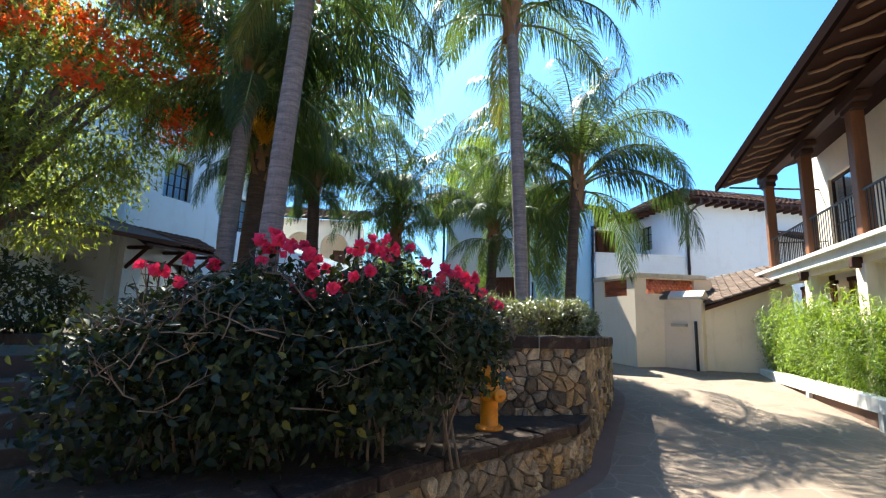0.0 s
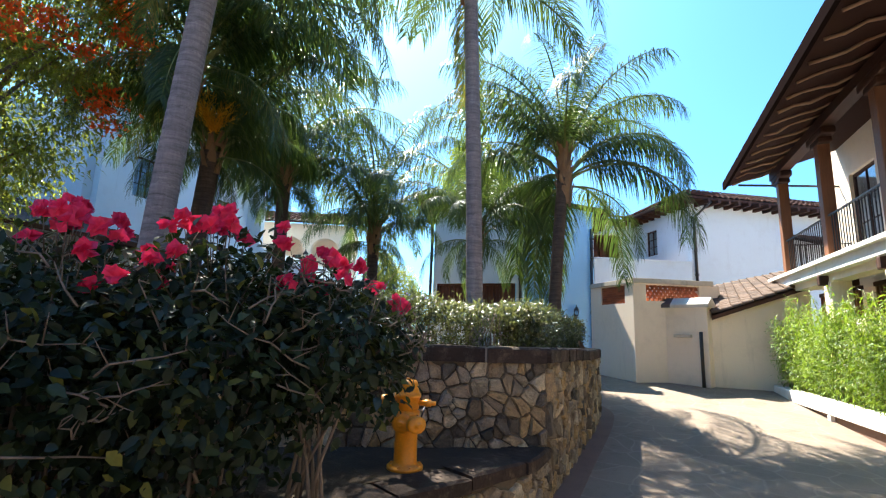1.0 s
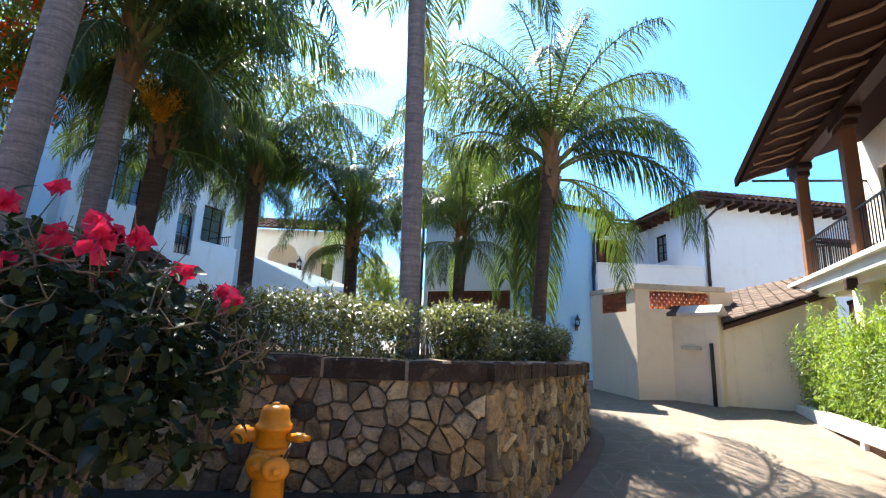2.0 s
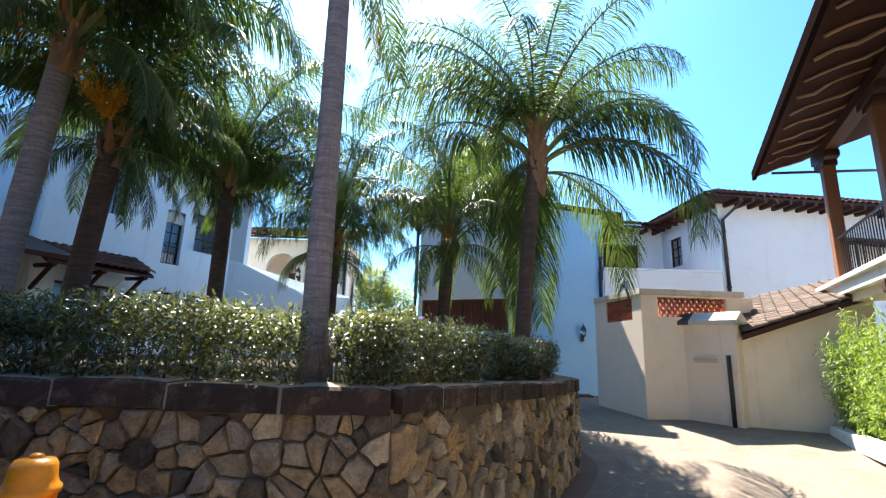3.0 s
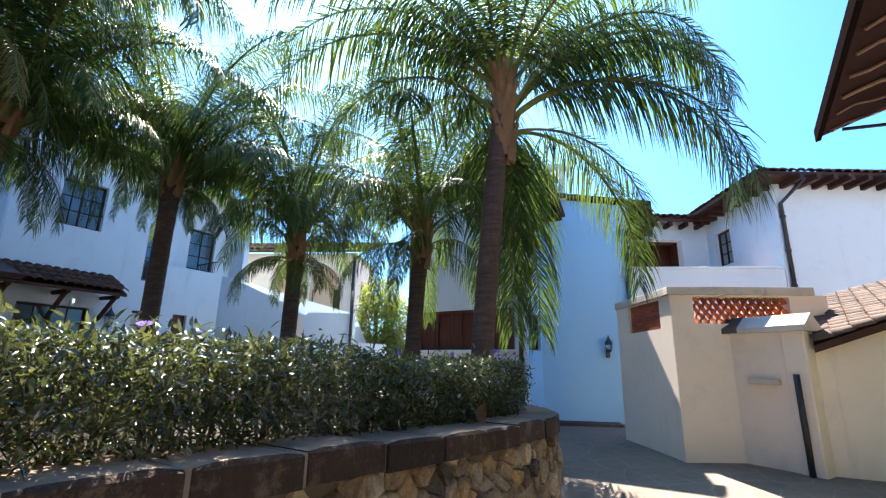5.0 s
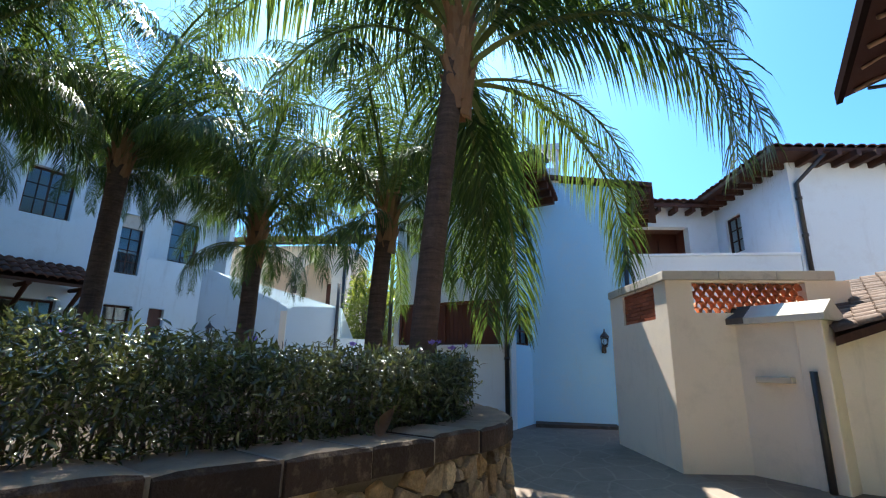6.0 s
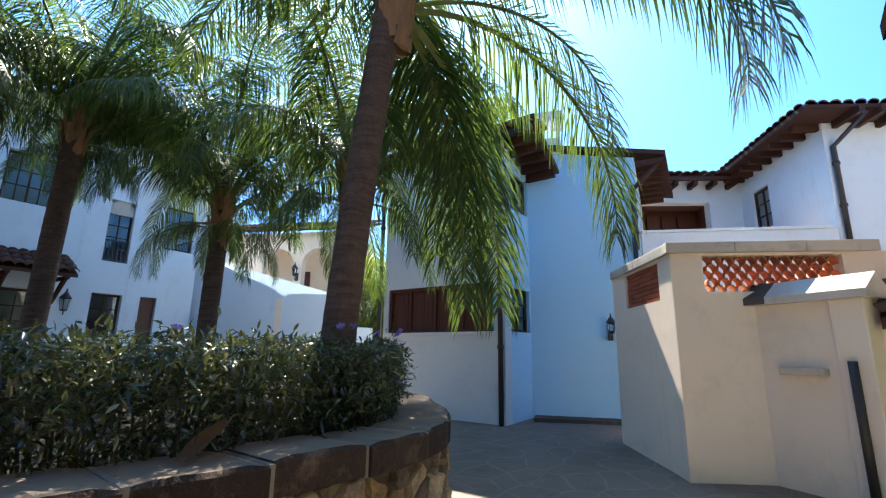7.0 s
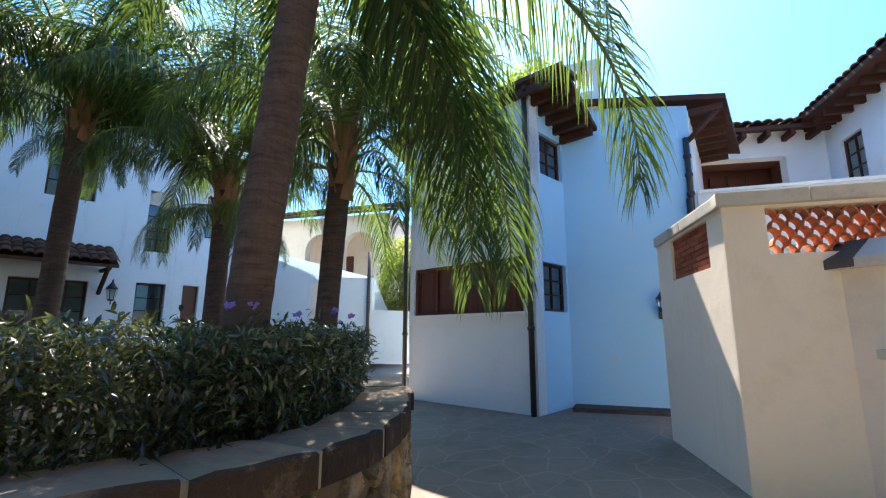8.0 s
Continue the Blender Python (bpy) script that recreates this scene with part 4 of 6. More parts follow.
# ---- house behind the terrace ----
def house_r():
    e = empty("house", (4, 20, 0.7), "white two-storey house with dark timber eaves", "house")
    c = (3.0, 19.4)
    af, al = 32.0, 120.0
    dl = Vector((math.cos(radians(al)), math.sin(radians(al))))
    df = Vector((math.cos(radians(af)), math.sin(radians(af))))
    wpart("wall", wall_mesh(c, af, 12, 0.4, 6.75, 0.3), M_WHITE, e)
    p = Vector(c) + dl * 3.3
    wpart("wall", wall_mesh((p.x, p.y), al + 180, 3.3, 0.4, 6.75, 0.3, [(3.3 - 2.8, 3.3 - 2.05, 5.15, 6.2)]), M_WHITE, e)
    window(e, (p.x, p.y), al + 180, 0.5, 1.25, 5.15, 6.2, 2, 3)
    far = Vector(c) + df * 11.7
    rear = p + df * 11.7
    bm = bmesh.new()
    prism(bm, [(p.x, p.y), (rear.x, rear.y), (rear.x - dl.x * 0.2, rear.y - dl.y * 0.2), (p.x + df.x * 0.31 - dl.x * 0.2, p.y + df.y * 0.31 - dl.y * 0.2)], 0.4, 6.7)
    wpart("rear_wall", bm, M_WHITE, e)
    bm = bmesh.new()
    inner = Vector(c) + df * 0.4 + dl * 0.4
    prism(bm, [(inner.x, inner.y), (far.x, far.y), (rear.x - dl.x * 0.3, rear.y - dl.y * 0.3), (p.x + df.x * 0.4 - dl.x * 0.3, p.y + df.y * 0.4 - dl.y * 0.3)], 6.5, 6.6)
    wpart("ceiling", bm, M_WHITE, e)
    # back wall of the terrace with its deep opening
    q = p - df * 4.6
    wpart("wall", wall_mesh((q.x, q.y), af, 4.6, 0.4, 6.77, 0.3, [(1.6, 3.75, 4.7, 6.15)]), M_WHITE, e)
    bm = bmesh.new()
    m = frame_at((q.x, q.y), af)
    box(bm, 1.4, 1.3, 4.5, 4.0, 1.4, 6.4, m)
    box(bm, 1.4, 0.3, 6.3, 4.0, 1.3, 6.4, m)
    box(bm, 1.3, 0.3, 4.5, 1.4, 1.4, 6.4, m)
    box(bm, 4.0, 0.3, 4.5, 4.1, 1.4, 6.4, m)
    wpart("loggia", bm, M_SHUT, e, "dark red-brown loggia recess")
    for k in range(5):
        bm = bmesh.new()
        box(bm, 1.62 + 0.44 * k, 1.2, 4.7, 1.95 + 0.44 * k, 1.26, 6.1, m)
        wpart("shutter", bm, M_SHUT, e)
    # terrace parapet
    a, b = Vector((-0.28, 17.76)), Vector((2.98, 19.36))
    ang = math.degrees(math.atan2(b.y - a.y, b.x - a.x))
    L = (b - a).length
    wpart("parapet", wall_mesh((a.x, a.y), ang, L, 0.4, 4.5, 0.25), M_WHITE, e)
    bm = bmesh.new()
    box(bm, 0, -0.04, 4.5, L, 0.29, 4.56, frame_at(a, ang), 0.01)
    wpart("coping", bm, M_WHITE, e)
    bm = bmesh.new()
    prism(bm, [(-0.3, 18.1), (2.9, 19.7), (1.4, 22.2), (-2.5, 20.0)], 3.8, 3.9)
    wpart("terrace_floor", bm, M_TERRA, e)
    # roof with deep eaves
    o = Vector((2.72, 18.55))
    r1 = o + df * 13
    l1 = o + dl * 4.6
    back = l1 + df * 13
    bm = bmesh.new()
    slab(bm, [(o.x, o.y, 6.86), (r1.x, r1.y, 6.86), ((r1.x + back.x) / 2, (r1.y + back.y) / 2, 7.9), (o.x + df.x * 2 + dl.x * 2.3, o.y + df.y * 2 + dl.y * 2.3, 7.9)], 0.09)
    wpart("roof", bm, M_WOOD, e, "dark timber roof eaves")
    bm = bmesh.new()
    slab(bm, [(o.x, o.y, 6.86), (o.x + df.x * 2 + dl.x * 2.3, o.y + df.y * 2 + dl.y * 2.3, 7.9), (l1.x + df.x * 2, l1.y + df.y * 2, 7.9), (l1.x, l1.y, 6.86)], 0.09)
    wpart("roof", bm, M_WOOD, e, "dark timber roof eaves")
    ridge_a, ridge_b = o + df * 2 + dl * 2.3, (r1 + back) / 2
    lift = -0.035
    roof_tiles(e, (o.x, o.y, 6.86 + lift), (r1.x, r1.y, 6.86 + lift), (ridge_b.x, ridge_b.y, 7.9 + lift), (ridge_a.x, ridge_a.y, 7.9 + lift), 56, 7, 0.09, M_TILE_I)
    roof_tiles(e, (l1.x, l1.y, 6.86 + lift), (o.x, o.y, 6.86 + lift), (ridge_a.x, ridge_a.y, 7.9 + lift), (l1.x + df.x * 2, l1.y + df.y * 2, 7.9 + lift), 19, 6, 0.09, M_TILE_I)
    # small tiled canopy on the long wall
    mw = frame_at(c, af)
    bm = bmesh.new()
    A, B, C, D = (mw @ Vector(v) for v in ((4.3, -0.95, 5.45), (6.2, -0.95, 5.45), (6.2, 0.0, 5.8), (4.3, 0.0, 5.8)))
    slab(bm, [A, B, C, D], 0.09)
    wpart("canopy", bm, M_EAVE, e, "small dark timber canopy with tiles")
    roof_tiles(e, A, B, C, D, 9, 3, 0.11, M_TILE_I)
    bm = bmesh.new()
    q0 = q - df * 0.8 - dl * 0.5
    q1 = p - dl * 0.5 + df * 0.3
    slab(bm, [(q0.x, q0.y, 6.72), (q1.x, q1.y, 6.72), (q1.x + dl.x * 2, q1.y + dl.y * 2, 7.3), (q0.x + dl.x * 2, q0.y + dl.y * 2, 7.3)], 0.09)
    wpart("roof", bm, M_WOOD, e, "dark timber roof eaves")
    bm = bmesh.new()
    oi = o + df * 0.9 + dl * 0.9
    ri = r1 + dl * 0.9
    li = l1 + df * 0.9
    slab(bm, [(o.x, o.y, 6.80), (r1.x, r1.y, 6.80), (ri.x, ri.y, 6.80), (oi.x, oi.y, 6.80)], 0.035)
    wpart("soffit", bm, M_WOOD, e)
    bm = bmesh.new()
    slab(bm, [(o.x, o.y, 6.80), (oi.x, oi.y, 6.80), (li.x, li.y, 6.80), (l1.x, l1.y, 6.80)], 0.035)
    wpart("soffit", bm, M_WOOD, e)
    for n, gap, out, z, m2 in ((28, 0.42, 0.72, 6.62, frame_at(c, af)), (8, 0.42, 0.5, 6.62, frame_at((p.x, p.y), al + 180)), (9, 0.5, 0.45, 6.5, frame_at((q.x, q.y), af))):
        for i in range(n):
            bm = bmesh.new()
            box(bm, 0.2 + gap * i, -out, z, 0.3 + gap * i, 0.1, z + 0.14, m2)
            wpart("rafter", bm, M_WOOD, e)
    roof_tiles(e, (q0.x, q0.y, 6.74), (q1.x, q1.y, 6.74), (q1.x + dl.x * 2, q1.y + dl.y * 2, 7.32), (q0.x + dl.x * 2, q0.y + dl.y * 2, 7.32), 26, 5, 0.11, M_TILE_I)
    pc = Vector(c) + df * 0.12 + Vector((df.y, -df.x)) * 0.06
    ec = pc + df * 0.35 + Vector((df.y, -df.x)) * 0.5
    downpipe(e, [(pc.x, pc.y, 3.2), (pc.x, pc.y, 6.2), (ec.x, ec.y, 6.72)], 0.05)
    return e


house_r()


# ---- palms ----
FROND_LEN = 3.2


def frond_mesh(seed, e0, bend, leaf, mat, pairs=64, ragged=0.0, even=False):
    """A feather leaf in its own space: it leaves the crown along +x at the elevation e0 and arches over."""
    rnd = random.Random(seed)
    N = 24
    pts, tang = [], []
    p = Vector((0, 0, 0))
    side = rnd.uniform(-0.12, 0.12)
    for i in range(N + 1):
        t = i / N
        el = radians(e0) - radians(bend) * (t if even else 0.25 * t + 0.75 * t ** 1.7)
        d = Vector((math.cos(el) * math.cos(side * t), math.cos(el) * math.sin(side * t), math.sin(el)))
        pts.append(p.copy())
        tang.append(d)
        p = p + d * (FROND_LEN / N)
    verts, faces = [], []

    def ring(c, d, r):
        s = d.cross(Vector((0, 0, 1)))
        s = s.normalized() if s.length > 0.05 else Vector((0, 1, 0))
        u = s.cross(d)
        i0 = len(verts)
        for a in (0, 2.09, 4.19):
            verts.append(tuple(c + (s * math.cos(a) + u * math.sin(a)) * r))
        return i0

    prev = None
    for i in range(N + 1):
        r = 0.030 * (1 - i / N) ** 0.8 + 0.003
        k = ring(pts[i], tang[i], r)
        if prev is not None:
            for q in range(3):
                faces.append((prev + q, prev + (q + 1) % 3, k + (q + 1) % 3, k + q))
        prev = k
    nr = len(faces)
    for i in range(pairs):
        t = 0.18 + 0.82 * (i + rnd.random() * 0.6) / pairs
        f = min(N - 1e-3, t * N)
        j = int(f)
        c = pts[j].lerp(pts[j + 1], f - j)
        d = tang[j]
        s = d.cross(Vector((0, 0, 1)))
        s = s.normalized() if s.length > 0.05 else Vector((0, 1, 0))
        u = s.cross(d).normalized()
        L0 = leaf * (0.55 + 0.75 * math.sin(math.pi * min(1, 0.12 + t * 0.88)) ** 0.8)
        for sg in (-1, 1):
            if ragged and rnd.random() < ragged:
                continue
            L = L0 * rnd.uniform(0.8, 1.1)
            lift = rnd.uniform(-0.35, 0.55)
            way = (s * sg * rnd.uniform(0.75, 1.0) + d * rnd.uniform(0.45, 0.8) + u * lift).normalized()
            w = 0.0195 * rnd.uniform(0.75, 1.25)
            q = c.copy()
            flat = d * 0.8 - s * sg * 0.3
            flat = (flat - way * flat.dot(way)).normalized()
            base = len(verts)
            segs = 3
            for k in range(segs + 1):
                g = k / segs
                ww = w * (0.55 + 0.9 * g if g < 0.4 else 1.0 - 0.72 * (g - 0.4) / 0.6) * 0.5
                if k == segs:
                    verts.append(tuple(q))
                else:
                    verts.append(tuple(q + flat * ww))
                    verts.append(tuple(q - flat * ww))
                way = (way + Vector((0, 0, -1)) * (0.55 + 0.55 * g)).normalized()
                q = q + way * (L / segs)
            for k in range(segs - 1):
                faces.append((base + 2 * k, base + 2 * k + 1, base + 2 * k + 3, base + 2 * k + 2))
            faces.append((base + 2 * segs - 2, base + 2 * segs - 1, base + 2 * segs))
    me = bpy.data.meshes.new("frond")
    me.from_pydata(verts, [], faces)
    me.materials.append(mat)
    me.materials.append(M_RACHIS)
    me.polygons.foreach_set("material_index", [1] * nr + [0] * (len(faces) - nr))
    return me


FRONDS = {}
for cls, (e0, bend) in {"up": (85, 62), "high": (76, 108), "mid": (67, 135), "low": (55, 150), "hang": (25, 125), "droop": (46, 146), "wide": (56, 120)}.items():
    FRONDS[cls] = [frond_mesh(31 * k + len(cls) * 7, e0 + 5 * (k - 1), bend + 8 * (k - 1), 0.62, M_FROND, 112, 0.06, cls in ("hang", "droop")) for k in range(3)]
FRONDS["old"] = [frond_mesh(91 + k, -15, 70, 0.50, M_FROND_Y, 96, 0.08) for k in range(2)]


def palm(x, y, z0, neck, r0, r1, lean=(0, 0), size=1.0, bark=None, count=22, seed=1, old=2, fruit=0, turn=0.0, hang=0.7, label="tall feather palm with a grey ringed trunk", boots=14, shaft=0.45, extra=(), tall=0.85, clear=None):
    """A palm: ringed trunk, old leaf bases, and each frond."""
    rnd = random.Random(seed)
    e = empty("palm_tree", (x, y, z0), label, "palm tree", "garden palms")
    bm = bmesh.new()
    H = neck - z0
    n = max(24, int(H / 0.07))
    pts, rad = [], []
    for i in range(n + 1):
        t = i / n
        pts.append((lean[0] * t ** 1.3, lean[1] * t ** 1.3, H * t))
        r = r0 + (r1 - r0) * t + 0.35 * r0 * max(0.0, 1 - t * 9) ** 2
        rad.append(r * (1.0 + (0.012 if rnd.random() < 0.4 else 0.0) + rnd.uniform(-0.012, 0.012)))
    tube(bm, pts, rad, 16)
    part("trunk", bm, bark or M_TRUNK, e)
    top = Vector((lean[0], lean[1], H))
    # old leaf bases that clasp the top of the trunk
    for k in range(boots):
        a = 2.4 * k + rnd.uniform(-0.2, 0.2)
        h = -shaft + (shaft + 0.15) * k / max(1, boots)
        bm = bmesh.new()
        out = Vector((math.cos(a), math.sin(a), 0))
        sd = Vector((-math.sin(a), math.cos(a), 0))
        L = rnd.uniform(0.3, 0.5)
        rows = []
        for q in range(4):
            g = q / 3
            c = top + out * (r1 * 0.85 + 0.10 * g ** 1.5) + Vector((0, 0, h + L * g))
            w = 0.10 * (1 - 0.65 * g) * rnd.uniform(0.8, 1.15)
            rows.append([bm.verts.new(c + sd * w), bm.verts.new(c + out * 0.035 * (1 - g * 0.6)), bm.verts.new(c - sd * w), bm.verts.new(c - out * 0.02)])
        for p0, p1 in zip(rows, rows[1:]):
            for q in range(4):
                bm.faces.new((p0[q], p0[(q + 1) % 4], p1[(q + 1) % 4], p1[q]))
        bm.faces.new(rows[-1])
        bm.faces.new(rows[0][::-1])
        part("leaf_base", bm, M_BOOT, e)
    for k in range(count):
        g = k / count
        cls = "up" if g < 0.09 else "high" if g < 0.27 else "mid" if g < 0.49 else "low" if g < 0.74 else "hang"
        a = turn + 137.5 * k + rnd.uniform(-12, 12)
        if tall < 0.7 and (cls == "up" or cls == "high" and abs(math.cos(radians(a))) < 0.6):
            continue
        if clear and cls not in ("up", "high") and clear[0] < (a + 180) % 360 - 180 < clear[1]:
            a += 165
        ob = new("frond", FRONDS[cls][k % 3])
        s = size * rnd.uniform(0.88, 1.1) * {"hang": hang, "low": 0.5 + hang * 0.5, "up": tall * 0.95, "high": tall}.get(cls, 1.0)
        ob.matrix_basis = Matrix.Translation(top + Vector((0, 0, 0.2 - (shaft * 0.75 + 0.1) * g))) @ Matrix.Rotation(radians(a), 4, "Z") @ Matrix.Rotation(radians(rnd.uniform(-14, 14)), 4, "X") @ Matrix.Diagonal((s, s, s, 1))
        ob.parent = e
    for az, cls, s in extra:
        ob = new("frond", FRONDS[cls][int(az) % 3])
        ob.matrix_basis = Matrix.Translation(top + Vector((0, 0, {"hang": -0.6, "low": -0.45, "droop": -0.5}.get(cls, -0.1) * shaft))) @ Matrix.Rotation(radians(az), 4, "Z") @ Matrix.Diagonal((s, s, s, 1))
        ob.parent = e
    for k in range(old):
        ob = new("frond", FRONDS["old"][k % 2])
        a = turn + 80 + 150 * k + rnd.uniform(-20, 20)
        ob.matrix_basis = Matrix.Translation(top + Vector((0, 0, -0.1))) @ Matrix.Rotation(radians(a), 4, "Z") @ Matrix.Diagonal((size * 0.62,) * 3 + (1,))
        ob.parent = e
        ob["label"] = "yellowed hanging frond"
    for k in range(fruit):
        # a broom of beaded strands standing out of the crown
        rng = np.random.default_rng(seed + k)
        way = Vector((math.cos(-0.8 + 0.9 * k), math.sin(-0.8 + 0.9 * k), 0))
        root = top + way * 0.45 + Vector((0, 0, 0.25))
        pp, dd = [], []
        for q in range(70):
            aim = (way * rng.uniform(0.0, 0.9) + Vector((-way.y, way.x, 0)) * rng.uniform(-0.75, 0.75) + Vector((0, 0, rng.uniform(0.6, 1.2)))).normalized()
            span = rng.uniform(0.55, 0.95)
            for h in range(12):
                g = (h + 0.5) / 12
                pp.append(root + aim * (span * g) - Vector((0, 0, 0.16 * g * g)))
                dd.append(aim + Vector(rng.normal(size=3) * 0.5))
        m = len(pp)
        part("flower_stalk", leaf_mesh("flower_stalk", pp, dd, rand_dirs(rng, m), 0.11, 0.022, M_FRUIT), None, e, "orange-yellow flower stalks")
    return e


palm(-0.86, 5.63, 1.4, 6.7, 0.098, 0.085, (-0.22, 0.13), 1.05, M_TRUNK, 22, 11, 1, turn=20, boots=20, shaft=0.7)
palm(-0.63, 9.97, 1.4, 5.4, 0.125, 0.112, (0.22, 0.26), 1.2, M_TRUNK_D, 0, 12, 0, boots=34, shaft=1.0, extra=(
    (26, "droop", 1.2), (12, "droop", 1.15), (20, "low", 1.15), (42, "mid", 1.15), (16, "low", 1.05), (64, "hang", 1.12), (33, "high", 1.1), (66, "high", 1.0), (-8, "low", 0.95), (36, "hang", 0.8),
    (204, "wide", 1.2), (217, "high", 1.2), (190, "low", 1.05), (231, "mid", 1.15), (176, "mid", 1.05), (210, "mid", 1.2), (185, "high", 1.1),
    (111, "droop", 1.5), (120, "droop", 1.45), (105, "hang", 1.4), (114, "hang", 1.4), (122, "mid", 1.1), (140, "high", 1.15), (86, "high", 1.1), (157, "low", 1.1), (130, "low", 1.2),
    (266, "high", 1.05), (302, "high", 0.95), (330, "high", 1.0), (345, "mid", 0.95), (282, "mid", 0.95), (60, "up", 0.9), (205, "up", 0.95), (310, "up", 0.85)), label="feather palm with a brown ringed trunk and arching crown")
palm(-2.95, 11.95, 1.4, 4.35, 0.13, 0.14, (0.1, 0.1), 1.15, M_TRUNK_D, 29, 13, 0, turn=10, tall=1.0, hang=0.55, boots=22, shaft=0.7, label="short feather palm with shaggy leaf bases")
palm(-5.75, 11.7, 1.4, 4.35, 0.15, 0.15, (-0.05, 0.05), 1.2, M_TRUNK_D, 36, 14, 0, turn=95, tall=1.05, hang=0.42, boots=22, shaft=0.7, label="short feather palm with drooping yellow-tipped fronds")
palm(-7.35, 9.85, 1.4, 5.5, 0.16, 0.16, (-0.2, 0.1), 1.25, M_TRUNK_D, 44, 15, 0, turn=130, clear=(-110, 0), tall=1.08, hang=0.36, label="dense dark feather palm beside a white house")
palm(-7.1, 7.05, 1.4, 5.15, 0.17, 0.18, (0.15, 0.1), 1.2, M_TRUNK_D, 40, 16, 0, 1, turn=40, tall=1.05, hang=0.5, clear=(-70, -20), label="feather palm carrying orange flower stalks")
palm(-3.62, 3.72, 1.4, 6.8, 0.135, 0.12, (0.25, 0.15), 1.1, M_TRUNK, 24, 17, 2, turn=75, boots=22, shaft=0.9)
palm(-6.5, 5.9, 1.4, 6.5, 0.16, 0.16, (0.15, 0.1), 1.3, M_TRUNK, 38, 18, 3, turn=160, tall=1.0, hang=0.6, boots=26, shaft=0.9, extra=((20, "wide", 1.45), (4, "mid", 1.4), (38, "low", 1.45), (-20, "mid", 1.3), (58, "wide", 1.4), (12, "low", 1.5)), label="shaggy feather palm with a rough brown trunk")


# ---- hedge on the planter ----
def hedge():
    rng = np.random.default_rng(5)
    e = empty("hedge", (-0.5, 8, 1.46), "clipped leafy hedge with narrow green leaves", "hedge")
    path = [p for p in P_FRONT] + [p for p in P_CURVE[1:]]
    path = [p for p in path if p[0] > -3.3 and not (p[1] > 10.0 and p[0] < -1.2)]
    n = 58000
    pick = rng.integers(0, len(path), n)
    P = np.array(path)[pick]
    back = 0.16 * np.clip((P[:, 1] - 5.5) / 2.5, 0, 1) + 0.10 * np.clip((P[:, 1] - 9.5) / 1.0, 0, 1) - 0.3
    depth = 0.40 + 0.8 * np.abs(rng.random(n)) ** 1.4
    front = rng.random(n) < 0.62
    top = 2.08 - 0.04 * np.clip((P[:, 0] + 1.3) / 0.7, 0, 1) - 0.05 * np.clip((P[:, 1] - 7.0) / 1.5, 0, 1)
    z = np.where(front, 1.5 + (top - 1.5) * rng.random(n), top - 0.22 + 0.25 * rng.random(n))
    depth = np.where(front, 0.36 + 0.5 * rng.random(n) ** 1.3, depth) + back
    depth += 0.10 * np.clip((1.72 - z) / 0.2, 0, 1)
    lump = 0.10 * np.sin(pick * 0.37) + 0.07 * np.sin(pick * 0.83 + 1.0)
    z = np.where(z > 1.9, z + lump * (z - 1.9) * 1.2, z)
    pts = np.stack([P[:, 0] - P[:, 2] * depth + rng.normal(size=n) * 0.04, P[:, 1] - P[:, 3] * depth + rng.normal(size=n) * 0.04, z], 1)
    # the palm trunk stands free on the side towards the drive
    rel = pts[:, :2] - np.array((-0.84, 5.62))
    ahead = rel @ np.array((0.758, -0.653))
    aside = np.abs(rel @ np.array((0.653, 0.758)))
    pts[(ahead > -0.1) & (aside < 0.11), 2] = 1.44
    sprig = np.clip(rng.normal(size=n), 0, 3) * 0.035
    pts[:, 2] += np.where(z > 1.95, sprig, 0)
    d = rand_dirs(rng, n) + np.stack([P[:, 2] * 0.3, P[:, 3] * 0.3, np.full(n, 0.4)], 1)
    up = rand_dirs(rng, n) * 0.8 + np.array([0, 0, 1.1])
    part("foliage", ovate_mesh("foliage", pts, d, up, rng.uniform(0.032, 0.078, n), rng.uniform(0.012, 0.021, n), M_HEDGE, 0.25, 0.3), None, e).matrix_basis = Matrix.Translation((0.5, -8, -1.46))
    bm = bmesh.new()
    rnd = random.Random(3)
    for i in range(420):
        p = path[rnd.randrange(len(path))]
        a = rnd.uniform(0.45, 0.8) 
        x, y = p[0] - p[2] * a, p[1] - p[3] * a
        tube(bm, [(x, y, 1.4), (x + rnd.uniform(-0.05, 0.05), y + rnd.uniform(-0.05, 0.05), 1.7), (x + rnd.uniform(-0.1, 0.1), y + rnd.uniform(-0.1, 0.1), 1.98)], [0.008, 0.006, 0.003], 4)
    tagged(wpart("stem", bm, M_TWIG, e), kind="stuff")
    for i in range(14):
        p = path[rnd.randrange(len(path))]
        a = rnd.uniform(0.3, 0.6)
        c = np.array((p[0] - p[2] * a, p[1] - p[3] * a, 2.12 + rnd.uniform(-0.1, 0.03)))
        m = 6
        wpart("flower", flower_head("flower", c, rand_dirs(rng, m, 0.4) + np.array([0, 0, 0.5]), [0.04] * m, [0.032] * m, M_PURPLE), None, e, "small violet flower")


hedge()


# ---- bougainvillea on the ledge ----
BUSH = [(-1.05, 3.1, 1.64, 0.46, 0.42, 0.48), (-1.6, 2.75, 1.5, 0.7, 0.75, 0.76), (-2.25, 2.25, 1.42, 0.75, 0.8, 0.75), (-2.7, 1.85, 1.35, 0.52, 0.55, 0.66), (-0.84, 3.50, 1.66, 0.27, 0.27, 0.26), (-0.78, 3.42, 1.40, 0.21, 0.21, 0.24), (-2.98, 1.5, 1.2, 0.42, 0.42, 0.55)]


